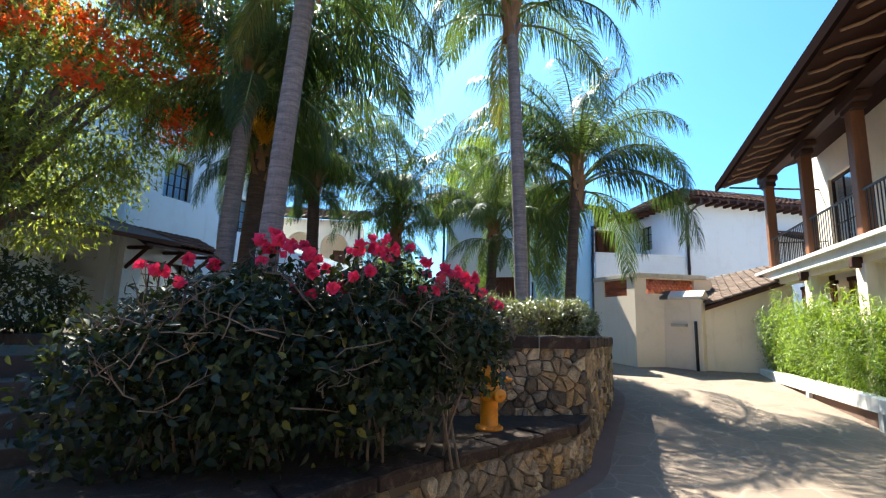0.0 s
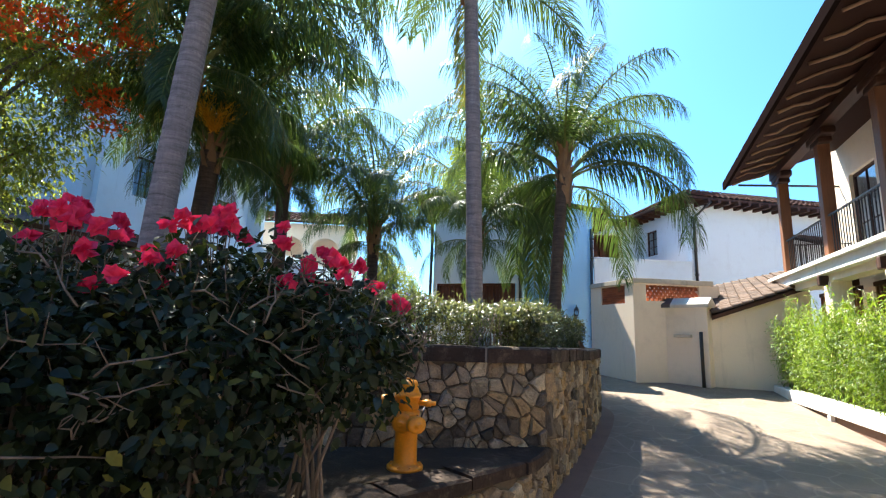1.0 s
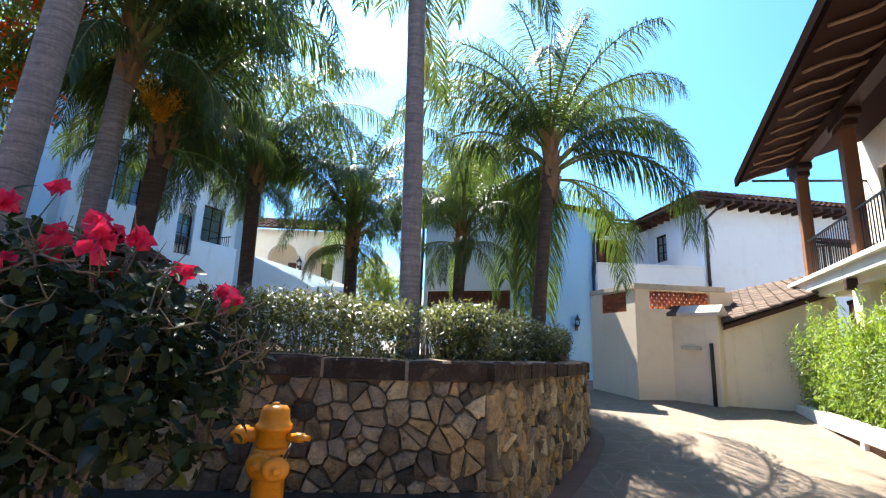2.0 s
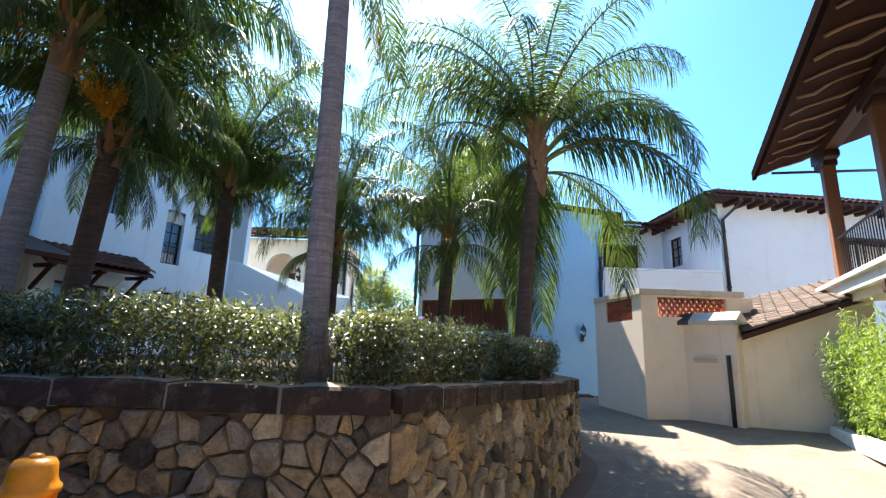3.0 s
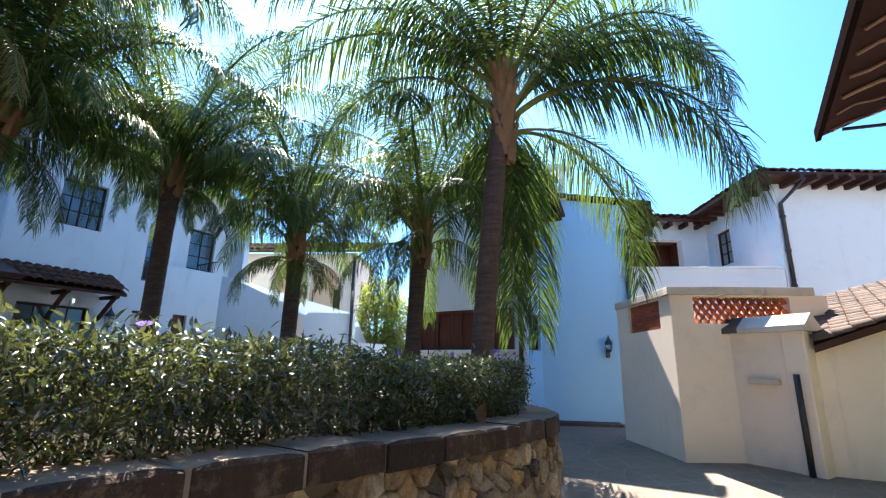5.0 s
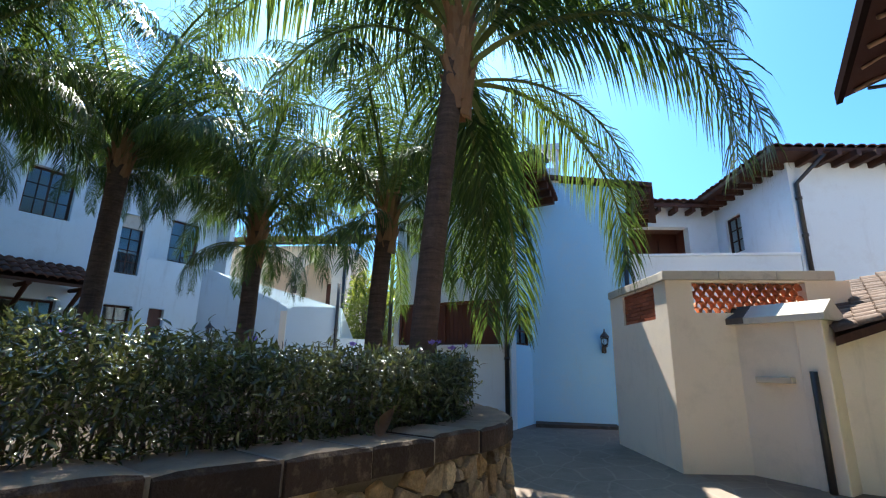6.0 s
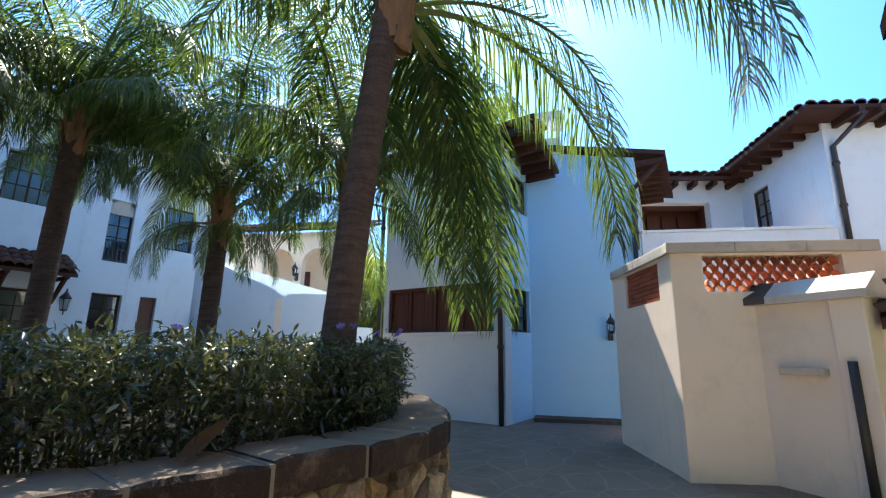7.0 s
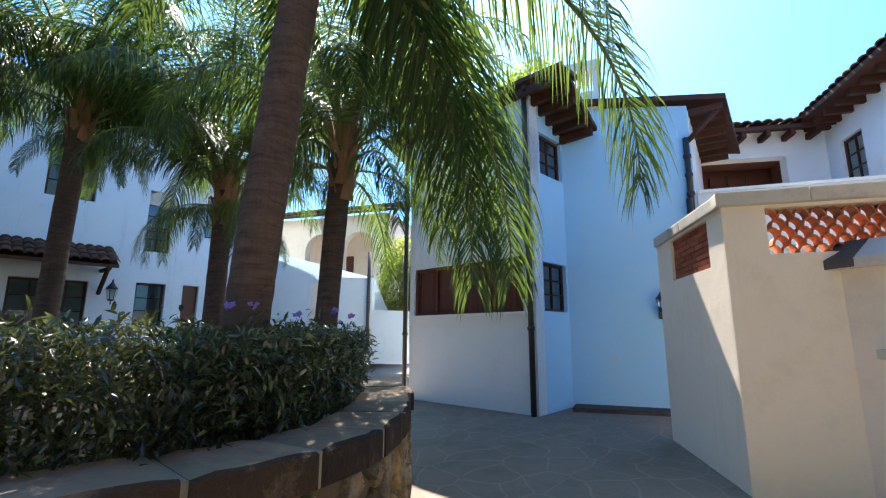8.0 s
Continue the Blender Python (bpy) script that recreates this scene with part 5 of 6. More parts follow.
def bush():
    rng = np.random.default_rng(8)
    e = empty("bougainvillea_bush", (-1.8, 2.6, 0.66), "sprawling dark green bush with magenta-red flowers", "bush")
    pts, out = shell_points(rng, 19000, BUSH, 0.5)
    # the lower flanks are half bare
    keep = rng.random(len(pts)) < np.clip(0.45 + (pts[:, 2] - 1.0) * 0.9, 0.42, 1.0)
    pts, out = pts[keep], out[keep]
    n = len(pts)
    d = out * 0.7 + rand_dirs(rng, n) + np.array([0, 0, -0.2])
    up = out + np.array([0, 0, 0.9]) + rand_dirs(rng, n) * 0.5
    wpart("foliage", ovate_mesh("foliage", pts, d, up, rng.uniform(0.05, 0.105, n), rng.uniform(0.034, 0.062, n), M_BUSH), None, e)
    rnd = random.Random(6)
    for i in range(46):
        b = BUSH[rnd.randrange(4)]
        base = Vector((b[0] + rnd.uniform(-0.25, 0.25), b[1] + rnd.uniform(-0.2, 0.2), 0.62))
        th, ph = rnd.uniform(0, 6.28), rnd.uniform(0.1, 1.25)
        tip = Vector((b[0] + b[3] * 1.02 * math.cos(th) * math.sin(ph), b[1] + b[4] * 1.02 * math.sin(th) * math.sin(ph), b[2] + b[5] * 1.05 * math.cos(ph)))
        mid = base.lerp(tip, 0.5) + Vector((rnd.uniform(-0.12, 0.12), rnd.uniform(-0.12, 0.12), rnd.uniform(0.0, 0.2)))
        P = [base.lerp(mid, t / 4).lerp(mid.lerp(tip, t / 4), t / 4) + Vector((rnd.uniform(-0.02, 0.02),) * 3) for t in range(5)]
        bm = bmesh.new()
        tube(bm, P, [0.013, 0.011, 0.009, 0.006, 0.003], 5)
        for k in range(3):
            q = P[2 + k % 3]
            tube(bm, [q, q + Vector((rnd.uniform(-0.15, 0.15), rnd.uniform(-0.15, 0.15), rnd.uniform(-0.05, 0.18)))], [0.005, 0.002], 4)
        wpart("branch", bm, M_TWIG, e)
    # bare twigs that lie over the outside
    for i in range(105):
        b = BUSH[rnd.randrange(5)]
        th0, ph0 = rnd.uniform(-2.4, 0.6), rnd.uniform(0.7, 1.9)
        dth, dph = rnd.uniform(-1.0, 1.0), rnd.uniform(-0.6, 0.15)
        P = []
        for k in range(6):
            th, ph = th0 + dth * k / 5, ph0 + dph * k / 5
            P.append(Vector((b[0] + b[3] * 1.04 * math.cos(th) * math.sin(ph), b[1] + b[4] * 1.04 * math.sin(th) * math.sin(ph), b[2] + b[5] * 1.04 * math.cos(ph))) + Vector((rnd.uniform(-0.02, 0.02), rnd.uniform(-0.02, 0.02), rnd.uniform(-0.02, 0.02))))
        bm = bmesh.new()
        tube(bm, P, [0.006, 0.0055, 0.005, 0.004, 0.003, 0.0015], 5)
        for q in P[1:5]:
            tube(bm, [q, q + Vector((rnd.uniform(-0.1, 0.1), rnd.uniform(-0.1, 0.1), rnd.uniform(-0.02, 0.14)))], [0.004, 0.0015], 4)
        wpart("twig", bm, M_TWIG, e)
    # flower heads at the tips
    for i in range(66):
        b = BUSH[rnd.choice((0, 0, 1, 1, 1, 2, 2, 2, 3, 4))]
        th, ph = rnd.uniform(-2.6, 1.2), rnd.uniform(0.0, 1.05)
        c = np.array((b[0] + b[3] * 1.05 * math.cos(th) * math.sin(ph), b[1] + b[4] * 1.05 * math.sin(th) * math.sin(ph), b[2] + b[5] * rnd.uniform(1.05, 1.35) * math.cos(ph)))
        m = rnd.randrange(8, 20)
        dd = rand_dirs(rng, m) + np.array([0, 0, 0.3])
        wpart("flower", flower_head("flower", c, dd, rng.uniform(0.045, 0.075, m), rng.uniform(0.05, 0.075, m), M_PINK), None, e, "magenta-red flower head")
        bm = bmesh.new()
        inner = Vector(c).lerp(Vector(b[:3]), 0.35)
        tube(bm, [inner, Vector(c)], [0.005, 0.002], 4)
        wpart("flower_stalk", bm, M_TWIG, e)


bush()


# ---- house with the balcony ----
POSTS = (14.46, 11.8, 9.39, 6.9, 4.4, 1.9, -0.6, -3.1)


def log_beam(bm, a, b, r, rnd, sides=8):
    """A slightly crooked round timber."""
    a, b = Vector(a), Vector(b)
    pts = []
    for k in range(6):
        t = k / 5
        w = math.sin(math.pi * t) * 0.06
        pts.append(a.lerp(b, t) + Vector((0, rnd.uniform(-w, w), rnd.uniform(-w, w))))
    tube(bm, pts, [r * rnd.uniform(0.9, 1.1) for _ in pts], sides)


def balcony_house():
    e = empty("house", (6, 8, 0.6), "two-storey cream house with a timber balcony and deep eaves", "house")
    rnd = random.Random(21)
    ya, yb = -6.0, 15.05
    # balcony slab with a stepped white edge
    bm = bmesh.new()
    box(bm, 4.3, ya, 3.12, 6.2, yb, 3.32, None, 0.012)
    wpart("balcony_slab", bm, M_KERB, e, "white painted balcony edge")
    bm = bmesh.new()
    box(bm, 4.22, ya, 3.32, 6.0, yb + 0.05, 3.4, None, 0.01)
    wpart("balcony_lip", bm, M_KERB, e)
    bm = bmesh.new()
    box(bm, 4.42, ya, 2.98, 4.72, yb - 0.1, 3.117)
    wpart("beam", bm, M_CREAM, e)
    # upper wall with glazed doors
    doors = [(15.5 - 14.6, 15.5 - 13.3, 3.41, 5.95), (15.5 - 9.6, 15.5 - 8.2, 3.41, 5.95), (15.5 - 4.6, 15.5 - 3.2, 3.41, 5.95)]
    wpart("wall", wall_mesh((6.0, 15.5), -90, 21.5, 3.4, 7.1, 0.25, doors), M_CREAM, e)
    wpart("wall", wall_mesh((6.004, 15.5), 0, 4.0, 0.4, 7.0, -0.25), M_CREAM, e)
    for d in doors:
        window(e, (6.0, 15.5), -90, d[0], d[1], d[2], d[3], 2, 4, M_WOOD, 0.08, 0.07)
    wpart("lower_wall", wall_mesh((6.0, 15.5), -90, 21.5, 0.3, 3.117, 0.25, [(2.4, 4.6, 0.6, 2.7), (5.2, 7.2, 0.6, 2.7)]), M_CREAM, e)
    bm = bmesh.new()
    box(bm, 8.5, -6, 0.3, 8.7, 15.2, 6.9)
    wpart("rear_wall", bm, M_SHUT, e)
    # roof
    bm = bmesh.new()
    x0, x1, z0, z1 = 3.38, 8.8, 6.06, 7.75
    v = [(x0 - 0.25 * 0, yb + 0.12, z0), (x0 - 0.3, ya, z0), (x1, ya, z1), (x1, yb + 0.12, z1)]
    slab(bm, v, 0.05)
    wpart("roof", bm, M_EAVE, e, "dark red-stained timber roof underside")
    bm = bmesh.new()
    slab(bm, [(x0 - 0.02, yb + 0.14, z0 + 0.10), (x0 - 0.33, ya, z0 + 0.10), (x0 - 0.25, ya, z0 + 0.12), (x0 + 0.06, yb + 0.14, z0 + 0.12)], 0.21)
    wpart("gutter", bm, M_GUTTER, e, "dark painted metal gutter")
    roof_tiles(e, (x0 + 0.06, yb + 0.1, z0 + 0.02), (x0 - 0.24, ya, z0 + 0.02), (x1, ya, z1 + 0.03), (x1, yb + 0.14, z1 + 0.03), 88, 10, 0.12, M_TILE_I)
    k = 0
    y = yb - 0.05
    while y > 1.0:
        bm = bmesh.new()
        sl = (z1 - z0) / (x1 - x0)
        xe = x0 + 0.08 - 0.3 * (yb - y) / 21
        y1 = y + rnd.uniform(-0.08, 0.08)
        log_beam(bm, (xe + 0.1, y, z0 - 0.065 + 0.1 * sl), (4.72, y1, z0 - 0.065 + sl * (4.72 - xe)), rnd.uniform(0.022, 0.034), rnd)
        wpart("rafter", bm, M_LOG, e, "thin pale log rafter")
        y -= 0.58 + rnd.uniform(-0.07, 0.07)
    bm = bmesh.new()
    box(bm, 4.44, ya, 6.06, 4.68, yb, 6.27, None, 0.015)
    wpart("beam", bm, M_WOOD, e)
    # a thin tie bar at the gable end
    bm = bmesh.new()
    tube(bm, [(3.7, 14.95, 6.0), (6.0, 15.2, 5.85)], 0.03, 6)
    wpart("tie_bar", bm, M_IRON, e)
    for i, y in enumerate(POSTS):
        bm = bmesh.new()
        box(bm, 4.45, y - 0.11, 3.4, 4.67, y + 0.11, 6.06, None, 0.018)
        wpart("post", bm, M_POST, e, "brown timber balcony post")
        bm = bmesh.new()
        box(bm, 4.43, y - 0.42, 5.9, 4.69, y + 0.42, 6.05, None, 0.04)
        box(bm, 4.44, y - 0.24, 5.78, 4.68, y + 0.24, 5.9, None, 0.03)
        wpart("bracket", bm, M_WOOD, e)
        bm = bmesh.new()
        box(bm, 4.40, y - 0.17, 0.3, 4.74, y + 0.17, 2.98, None, 0.012)
        wpart("pillar", bm, M_CREAM, e)
        bm = bmesh.new()
        box(bm, 4.26, y - 0.07, 2.9, 4.9, y + 0.07, 3.1, None, 0.03)
        wpart("corbel", bm, M_WOOD, e)
        if i + 1 < len(POSTS):
            y2 = POSTS[i + 1]
            railing(e, (4.52, y - 0.11), (4.52, y2 + 0.11), 3.44, 4.3)
            if 0 < i < 4 or i == 0:
                bm = bmesh.new()
                box(bm, 4.55, y2 + 0.17, 0.4, 4.68, y - 0.17, 1.95, None, 0.015)
                wpart("low_wall", bm, M_KERB, e)
                # slatted timber screen under the balcony
                bm = bmesh.new()
                box(bm, 5.0, y2 + 0.3, 2.86, 5.08, y - 0.3, 2.94)
                box(bm, 5.0, y2 + 0.3, 2.3, 5.08, y - 0.3, 2.36)
                wpart("screen_rail", bm, M_WOOD, e)
                q = y2 + 0.35
                while q < y - 0.35:
                    bm = bmesh.new()
                    box(bm, 5.02, q, 2.36, 5.06, q + 0.05, 2.86)
                    wpart("slat", bm, M_POST, e)
                    q += 0.13
    railing(e, (4.6, 14.95), (6.0, 14.95), 3.44, 4.3)
    return e


def railing(parent, a, b, z0, z1):
    """Black iron balusters between two rails."""
    a, b = Vector(a), Vector(b)
    L = (b - a).length
    ang = math.degrees(math.atan2(b.y - a.y, b.x - a.x))
    m = frame_at(a, ang)
    bm = bmesh.new()
    box(bm, 0, -0.022, z1 - 0.03, L, 0.022, z1, m)
    top = wpart("railing", bm, M_IRON, parent, "black iron balcony railing")
    bm = bmesh.new()
    box(bm, 0, -0.015, z0 + 0.06, L, 0.015, z0 + 0.085, m)
    wpart("lower_rail", bm, M_IRON, top)
    n = max(2, round(L / 0.115))
    for i in range(1, n):
        bm = bmesh.new()
        x = L * i / n
        box(bm, x - 0.008, -0.008, z0 + 0.085, x + 0.008, 0.008, z1 - 0.03, m)
        wpart("baluster", bm, M_IRON, top)


balcony_house()


def kerb_x(y):
    return 3.84 + 0.04 * (13.8 - y)


def kerb():
    """A white beam on short white supports over a recessed brown footing."""
    e = empty("kerb", (3.95, 10, 0.45), "white painted concrete kerb beam along a planting strip", "kerb", kind="structure")
    cuts = [13.8, 11.0, 8.45, 5.6, 2.6, -3.0]
    for a, b in zip(cuts, cuts[1:]):
        bm = bmesh.new()
        rows = []
        for y in (a - 0.004, b + 0.004):
            x = kerb_x(y)
            rows.append([bm.verts.new(p) for p in ((x, y, 0.57), (x, y, 0.785), (x + 0.015, y, 0.80), (x + 0.215, y, 0.80), (x + 0.23, y, 0.785), (x + 0.23, y, 0.57))])
        for k in range(6):
            bm.faces.new((rows[0][k], rows[1][k], rows[1][(k + 1) % 6], rows[0][(k + 1) % 6]))
        bm.faces.new(rows[0][::-1])
        bm.faces.new(rows[1])
        wpart("kerb_beam", bm, M_KERB, e)
        x = kerb_x(b)
        bm = bmesh.new()
        box(bm, x + 0.01, b - 0.07, 0.0, x + 0.2, b + 0.07, 0.567)
        wpart("support", bm, M_KERB, e)
        bm = bmesh.new()
        box(bm, 0, 0.07, -0.1, math.hypot(a - b, kerb_x(a) - kerb_x(b)), 0.2, 0.567, frame_at((kerb_x(a), a), math.degrees(math.atan2(b - a, kerb_x(b) - kerb_x(a)))) @ Matrix.Diagonal((1, -1, 1, 1)) @ Matrix.Translation((0, -0.27, 0)))
        bmesh.ops.recalc_face_normals(bm, faces=bm.faces)
        wpart("footing", bm, M_BORDER, e, "brown recessed footing")
    bm = bmesh.new()
    prism(bm, [(kerb_x(13.8) + 0.2, 13.85), (kerb_x(-3) + 0.2, -3), (5.9, -3), (5.9, 13.85)], 0.0, 0.72)
    tagged(as_object("planting_strip", bm, M_SOIL), "narrow strip of dark soil behind a kerb", "soil", kind="structure")


kerb()


def bamboo():
    rng = np.random.default_rng(15)
    rnd = random.Random(15)
    for i, y in enumerate((13.1, 12.4, 11.6, 10.8, 10.0, 9.2, 8.4, 7.6, 6.8, 6.0)):
        h = rnd.uniform(1.25, 1.6)
        x = kerb_x(y) + 0.42
        e = empty("bamboo_shrub", (x, y, 0.72), "bright yellow-green bamboo shrub behind a kerb", "shrub", "shrubs along the kerb")
        blobs = [(x - 0.05 + rnd.uniform(-0.1, 0.1), y, 0.72 + h * 0.62, 0.42, 0.6, h * 0.42), (x - 0.1, y + 0.2, 0.72 + h * 0.3, 0.36, 0.5, h * 0.3)]
        for k in range(4):
            blobs.append((x + rnd.uniform(-0.42, 0.2), y + rnd.uniform(-0.5, 0.5), 0.72 + h * rnd.uniform(0.45, 1.08), 0.17, 0.2, 0.17))
        pts, out = shell_points(rng, 3100, blobs, 0.45)
        pts[:, 2] = np.maximum(pts[:, 2], 0.76)
        n = len(pts)
        d = out * 0.8 + rand_dirs(rng, n) + np.array([-0.1, 0, -0.35])
        wpart("foliage", leaf_mesh("foliage", pts, d, out * 0.5 + rand_dirs(rng, n) * 0.5 + np.array([0, 0, 1]), rng.uniform(0.06, 0.14, n), rng.uniform(0.013, 0.024, n), M_BAMBOO, 0.15, 0.25), None, e)
        for k in range(9):
            bm = bmesh.new()
            bx, by = x + rnd.uniform(-0.12, 0.12), y + rnd.uniform(-0.3, 0.3)
            tx, ty = bx + rnd.uniform(-0.5, 0.15), by + rnd.uniform(-0.35, 0.35)
            tip = 0.72 + h * rnd.uniform(0.92, 1.34)
            P = [Vector((bx, by, 0.7)), Vector(((bx * 2 + tx) / 3, (by * 2 + ty) / 3, 0.7 + h * 0.65)), Vector((tx, ty, tip))]
            tube(bm, P, [0.009, 0.008, 0.003], 5)
            cane = wpart("cane", bm, M_RACHIS, e)
            m = 40
            tt = rng.uniform(0.45, 1.0, m)
            pp = np.array([P[1].lerp(P[2], float((t - 0.45) / 0.55)) for t in tt])
            wpart("leaf_spray", leaf_mesh("leaf_spray", pp, rand_dirs(rng, m) + np.array([-0.2, 0, -0.2]), rand_dirs(rng, m) * 0.5 + np.array([0, 0, 1]), rng.uniform(0.1, 0.18, m), rng.uniform(0.02, 0.03, m), M_BAMBOO, 0.15, 0.25), None, cane)


bamboo()


# ---- the house across the garden ----
def arch_points(s0, s1, z0, z1, n=10):
    r = (s1 - s0) / 2
    c = (s0 + s1) / 2
    return [(s0, z0), (s0, z1 - r)] + [(c - r * math.cos(math.pi * k / n), z1 - r + r * math.sin(math.pi * k / n)) for k in range(1, n)] + [(s1, z1 - r), (s1, z0)]


def arch_panel(m, s0, s1, z0, z1, y0, y1):
    """A plate with a round-headed outline."""
    bm = bmesh.new()
    pts = arch_points(s0, s1, z0, z1)
    a = [bm.verts.new(m @ Vector((s, y0, z))) for s, z in pts]
    b = [bm.verts.new(m @ Vector((s, y1, z))) for s, z in pts]
    bm.faces.new(a)
    bm.faces.new(b[::-1])
    for i in range(len(a)):
        j = (i + 1) % len(a)
        bm.faces.new((a[i], b[i], b[j], a[j]))
    return bm


def lantern(at, ang, s=1.0):
    """A black wall lantern on a bracket."""
    e = empty("wall_lantern", at, "black iron wall lantern with glass sides", "lantern", "wall lanterns")
    e.rotation_euler = (0, 0, radians(ang))
    e.scale = (s, s, s)
    bm = bmesh.new()
    box(bm, -0.05, -0.02, -0.12, 0.05, 0.0, 0.12, None, 0.008)
    part("back_plate", bm, M_IRON, e)
    bm = bmesh.new()
    tube(bm, [(0, -0.01, -0.08), (0, -0.10, -0.12), (0, -0.17, -0.06), (0, -0.17, 0.0)], 0.012, 6)
    part("bracket", bm, M_IRON, e)
    bm = bmesh.new()
    lathe(bm, [(0.03, 0.0), (0.055, 0.01), (0.06, 0.03)], 6, pose(0, -0.17, 0))
    for k in range(6):
        a = math.pi / 3 * k
        tube(bm, [(0.058 * math.cos(a), -0.17 + 0.058 * math.sin(a), 0.03), (0.085 * math.cos(a), -0.17 + 0.085 * math.sin(a), 0.22)], 0.006, 4)
    part("cage", bm, M_IRON, e)
    bm = bmesh.new()
    lathe(bm, [(0.05, 0.03), (0.076, 0.21)], 6, pose(0, -0.17, 0))
    part("glass", bm, M_GLASS, e)
    bm = bmesh.new()
    lathe(bm, [(0.10, 0.22), (0.095, 0.24), (0.05, 0.30), (0.03, 0.33), (0.012, 0.36), (0.018, 0.38), (0.004, 0.41)], 10, pose(0, -0.17, 0))
    part("hood", bm, M_IRON, e)
    return e


lantern((-0.95, 17.44, 2.42), 23.6)


def house_l():
    e = empty("house", (-14.5, 12, 1.46), "white house with dark framed windows behind palms", "house")
    p = (-13.9, 16.5)
    o = lambda y0, y1, z0, z1: (16.5 - y1, 16.5 - y0, z0, z1)
    U, AR, WL, DL_, LW = o(10.1, 11.2, 5.65, 7.0), o(12.5, 13.15, 4.45, 6.3), o(12.41, 13.17, 2.3, 3.52), o(13.64, 14.1, 1.5, 3.53), o(9.7, 11.3, 2.2, 3.45)
    # facade faces +x: run it from the far end towards the near one
    near = (-13.9, 13.35)
    shift = lambda w: (w[0] - 3.15, w[1] - 3.15, w[2], w[3])
    wpart("wall", wall_mesh(near, -90, 4.25, 1.2, 8.6, 0.28, [shift(w) for w in (U, AR, WL, LW)]), M_WHITE, e)
    wpart("wall", wall_mesh((-13.9, 15.15), -90, 1.797, 1.2, 5.08, 0.28, [(DL_[0] - 1.35, DL_[1] - 1.35, DL_[2], DL_[3])]), M_WHITE, e)
    wpart("wall", wall_mesh((-15.3, 16.5), -90, 3.15, 1.2, 8.6, 0.25, [(0.9, 1.9, 4.9, 6.9)]), M_WHITE, e)
    window(e, (-15.3, 16.5), -90, 0.9, 1.9, 4.9, 6.9, 2, 4, M_WOOD, 0.08, 0.06)
    wpart("wall", wall_mesh((-15.3, 13.35), 0, 1.4, 4.3, 8.6, -0.2), M_WHITE, e)
    railing(e, (-13.95, 15.1), (-15.2, 15.1), 4.35, 5.6)
    wpart("wall", wall_mesh((-13.904, 9.1), 180, 3.0, 1.2, 8.6, 0.25), M_WHITE, e)
    wpart("wall", wall_mesh((-14.7, 9.1), -90, 9.0, 1.2, 4.75, 0.28, [(0.1, 1.45, 2.8, 3.4)]), M_WHITE, e)
    bm = bmesh.new()
    box(bm, -17.0, 0, 1.2, -16.8, 16.5, 8.6)
    box(bm, -17.0, 16.3, 1.2, -14.2, 16.5, 8.6)
    wpart("wall", bm, M_WHITE, e)
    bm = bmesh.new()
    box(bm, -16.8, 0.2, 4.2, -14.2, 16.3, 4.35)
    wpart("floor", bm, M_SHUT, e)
    bm = bmesh.new()
    slab(bm, [(-12.9, 8.2, 8.6), (-12.9, 17.2, 8.6), (-17.5, 17.2, 10.0), (-17.5, 8.2, 10.0)], 0.12)
    wpart("roof", bm, M_WOOD, e)
    # deep low roof, added behind the tree crown to keep the wing wall dark
    bm = bmesh.new()
    slab(bm, [(-11.3, -1, 3.8), (-11.3, 9.05, 3.8), (-17.5, 9.05, 5.6), (-17.5, -1, 5.6)], 0.12)
    wpart("roof", bm, M_WOOD, e, "low dark timber roof added to shade the wing")
    window(e, p, -90, *U, 4, 3, M_WOOD, 0.05, 0.06)
    window(e, p, -90, *WL, 2, 3, M_WOOD, 0.05, 0.06)
    window(e, p, -90, *LW, 4, 3, M_WOOD, 0.05, 0.06)
    m = frame_at(p, -90)
    w = window(e, p, -90, AR[0], AR[1], AR[2], AR[3] - 0.35, 2, 4, M_WOOD, 0.07, 0.05)
    wpart("arch_head", arch_panel(m, AR[0] - 0.02, AR[1] + 0.02, AR[3] - 0.42, AR[3] + 0.02, 0.06, 0.2), M_TRIM, e, "tan arched window head")
    railing(e, (-13.72, AR[0] * -1 + 16.5 + 0.05), (-13.72, 16.5 - AR[1] - 0.05), 4.42, 5.1)
    bm = bmesh.new()
    box(bm, DL_[0], 0.08, DL_[2], DL_[1], 0.14, DL_[3], m, 0.01)
    box(bm, DL_[0] + 0.07, 0.065, 1.7, DL_[1] - 0.07, 0.08, 2.4, m)
    box(bm, DL_[0] + 0.07, 0.065, 2.5, DL_[1] - 0.07, 0.08, 3.4, m)
    wpart("door", bm, M_SHUT, e, "dark wooden door")
    downpipe(e, [(-13.84, 9.2, 1.46), (-13.84, 9.2, 8.4)], 0.06)
    # tiled awning on timber brackets
    bm = bmesh.new()
    slab(bm, [(-12.6, 9.0, 3.83), (-12.6, 11.75, 3.83), (-13.88, 11.75, 4.43), (-13.88, 9.0, 4.43)], 0.08)
    aw = wpart("awning", bm, M_WOOD, e, "tiled awning on dark timber brackets")
    for y in (9.2, 10.4, 11.55):
        bm = bmesh.new()
        tube(bm, [(-13.85, y, 3.0), (-12.8, y, 3.73)], 0.06, 6)
        tube(bm, [(-13.9, y, 3.76), (-12.65, y, 3.73)], 0.06, 6)
        wpart("bracket", bm, M_WOOD, aw)
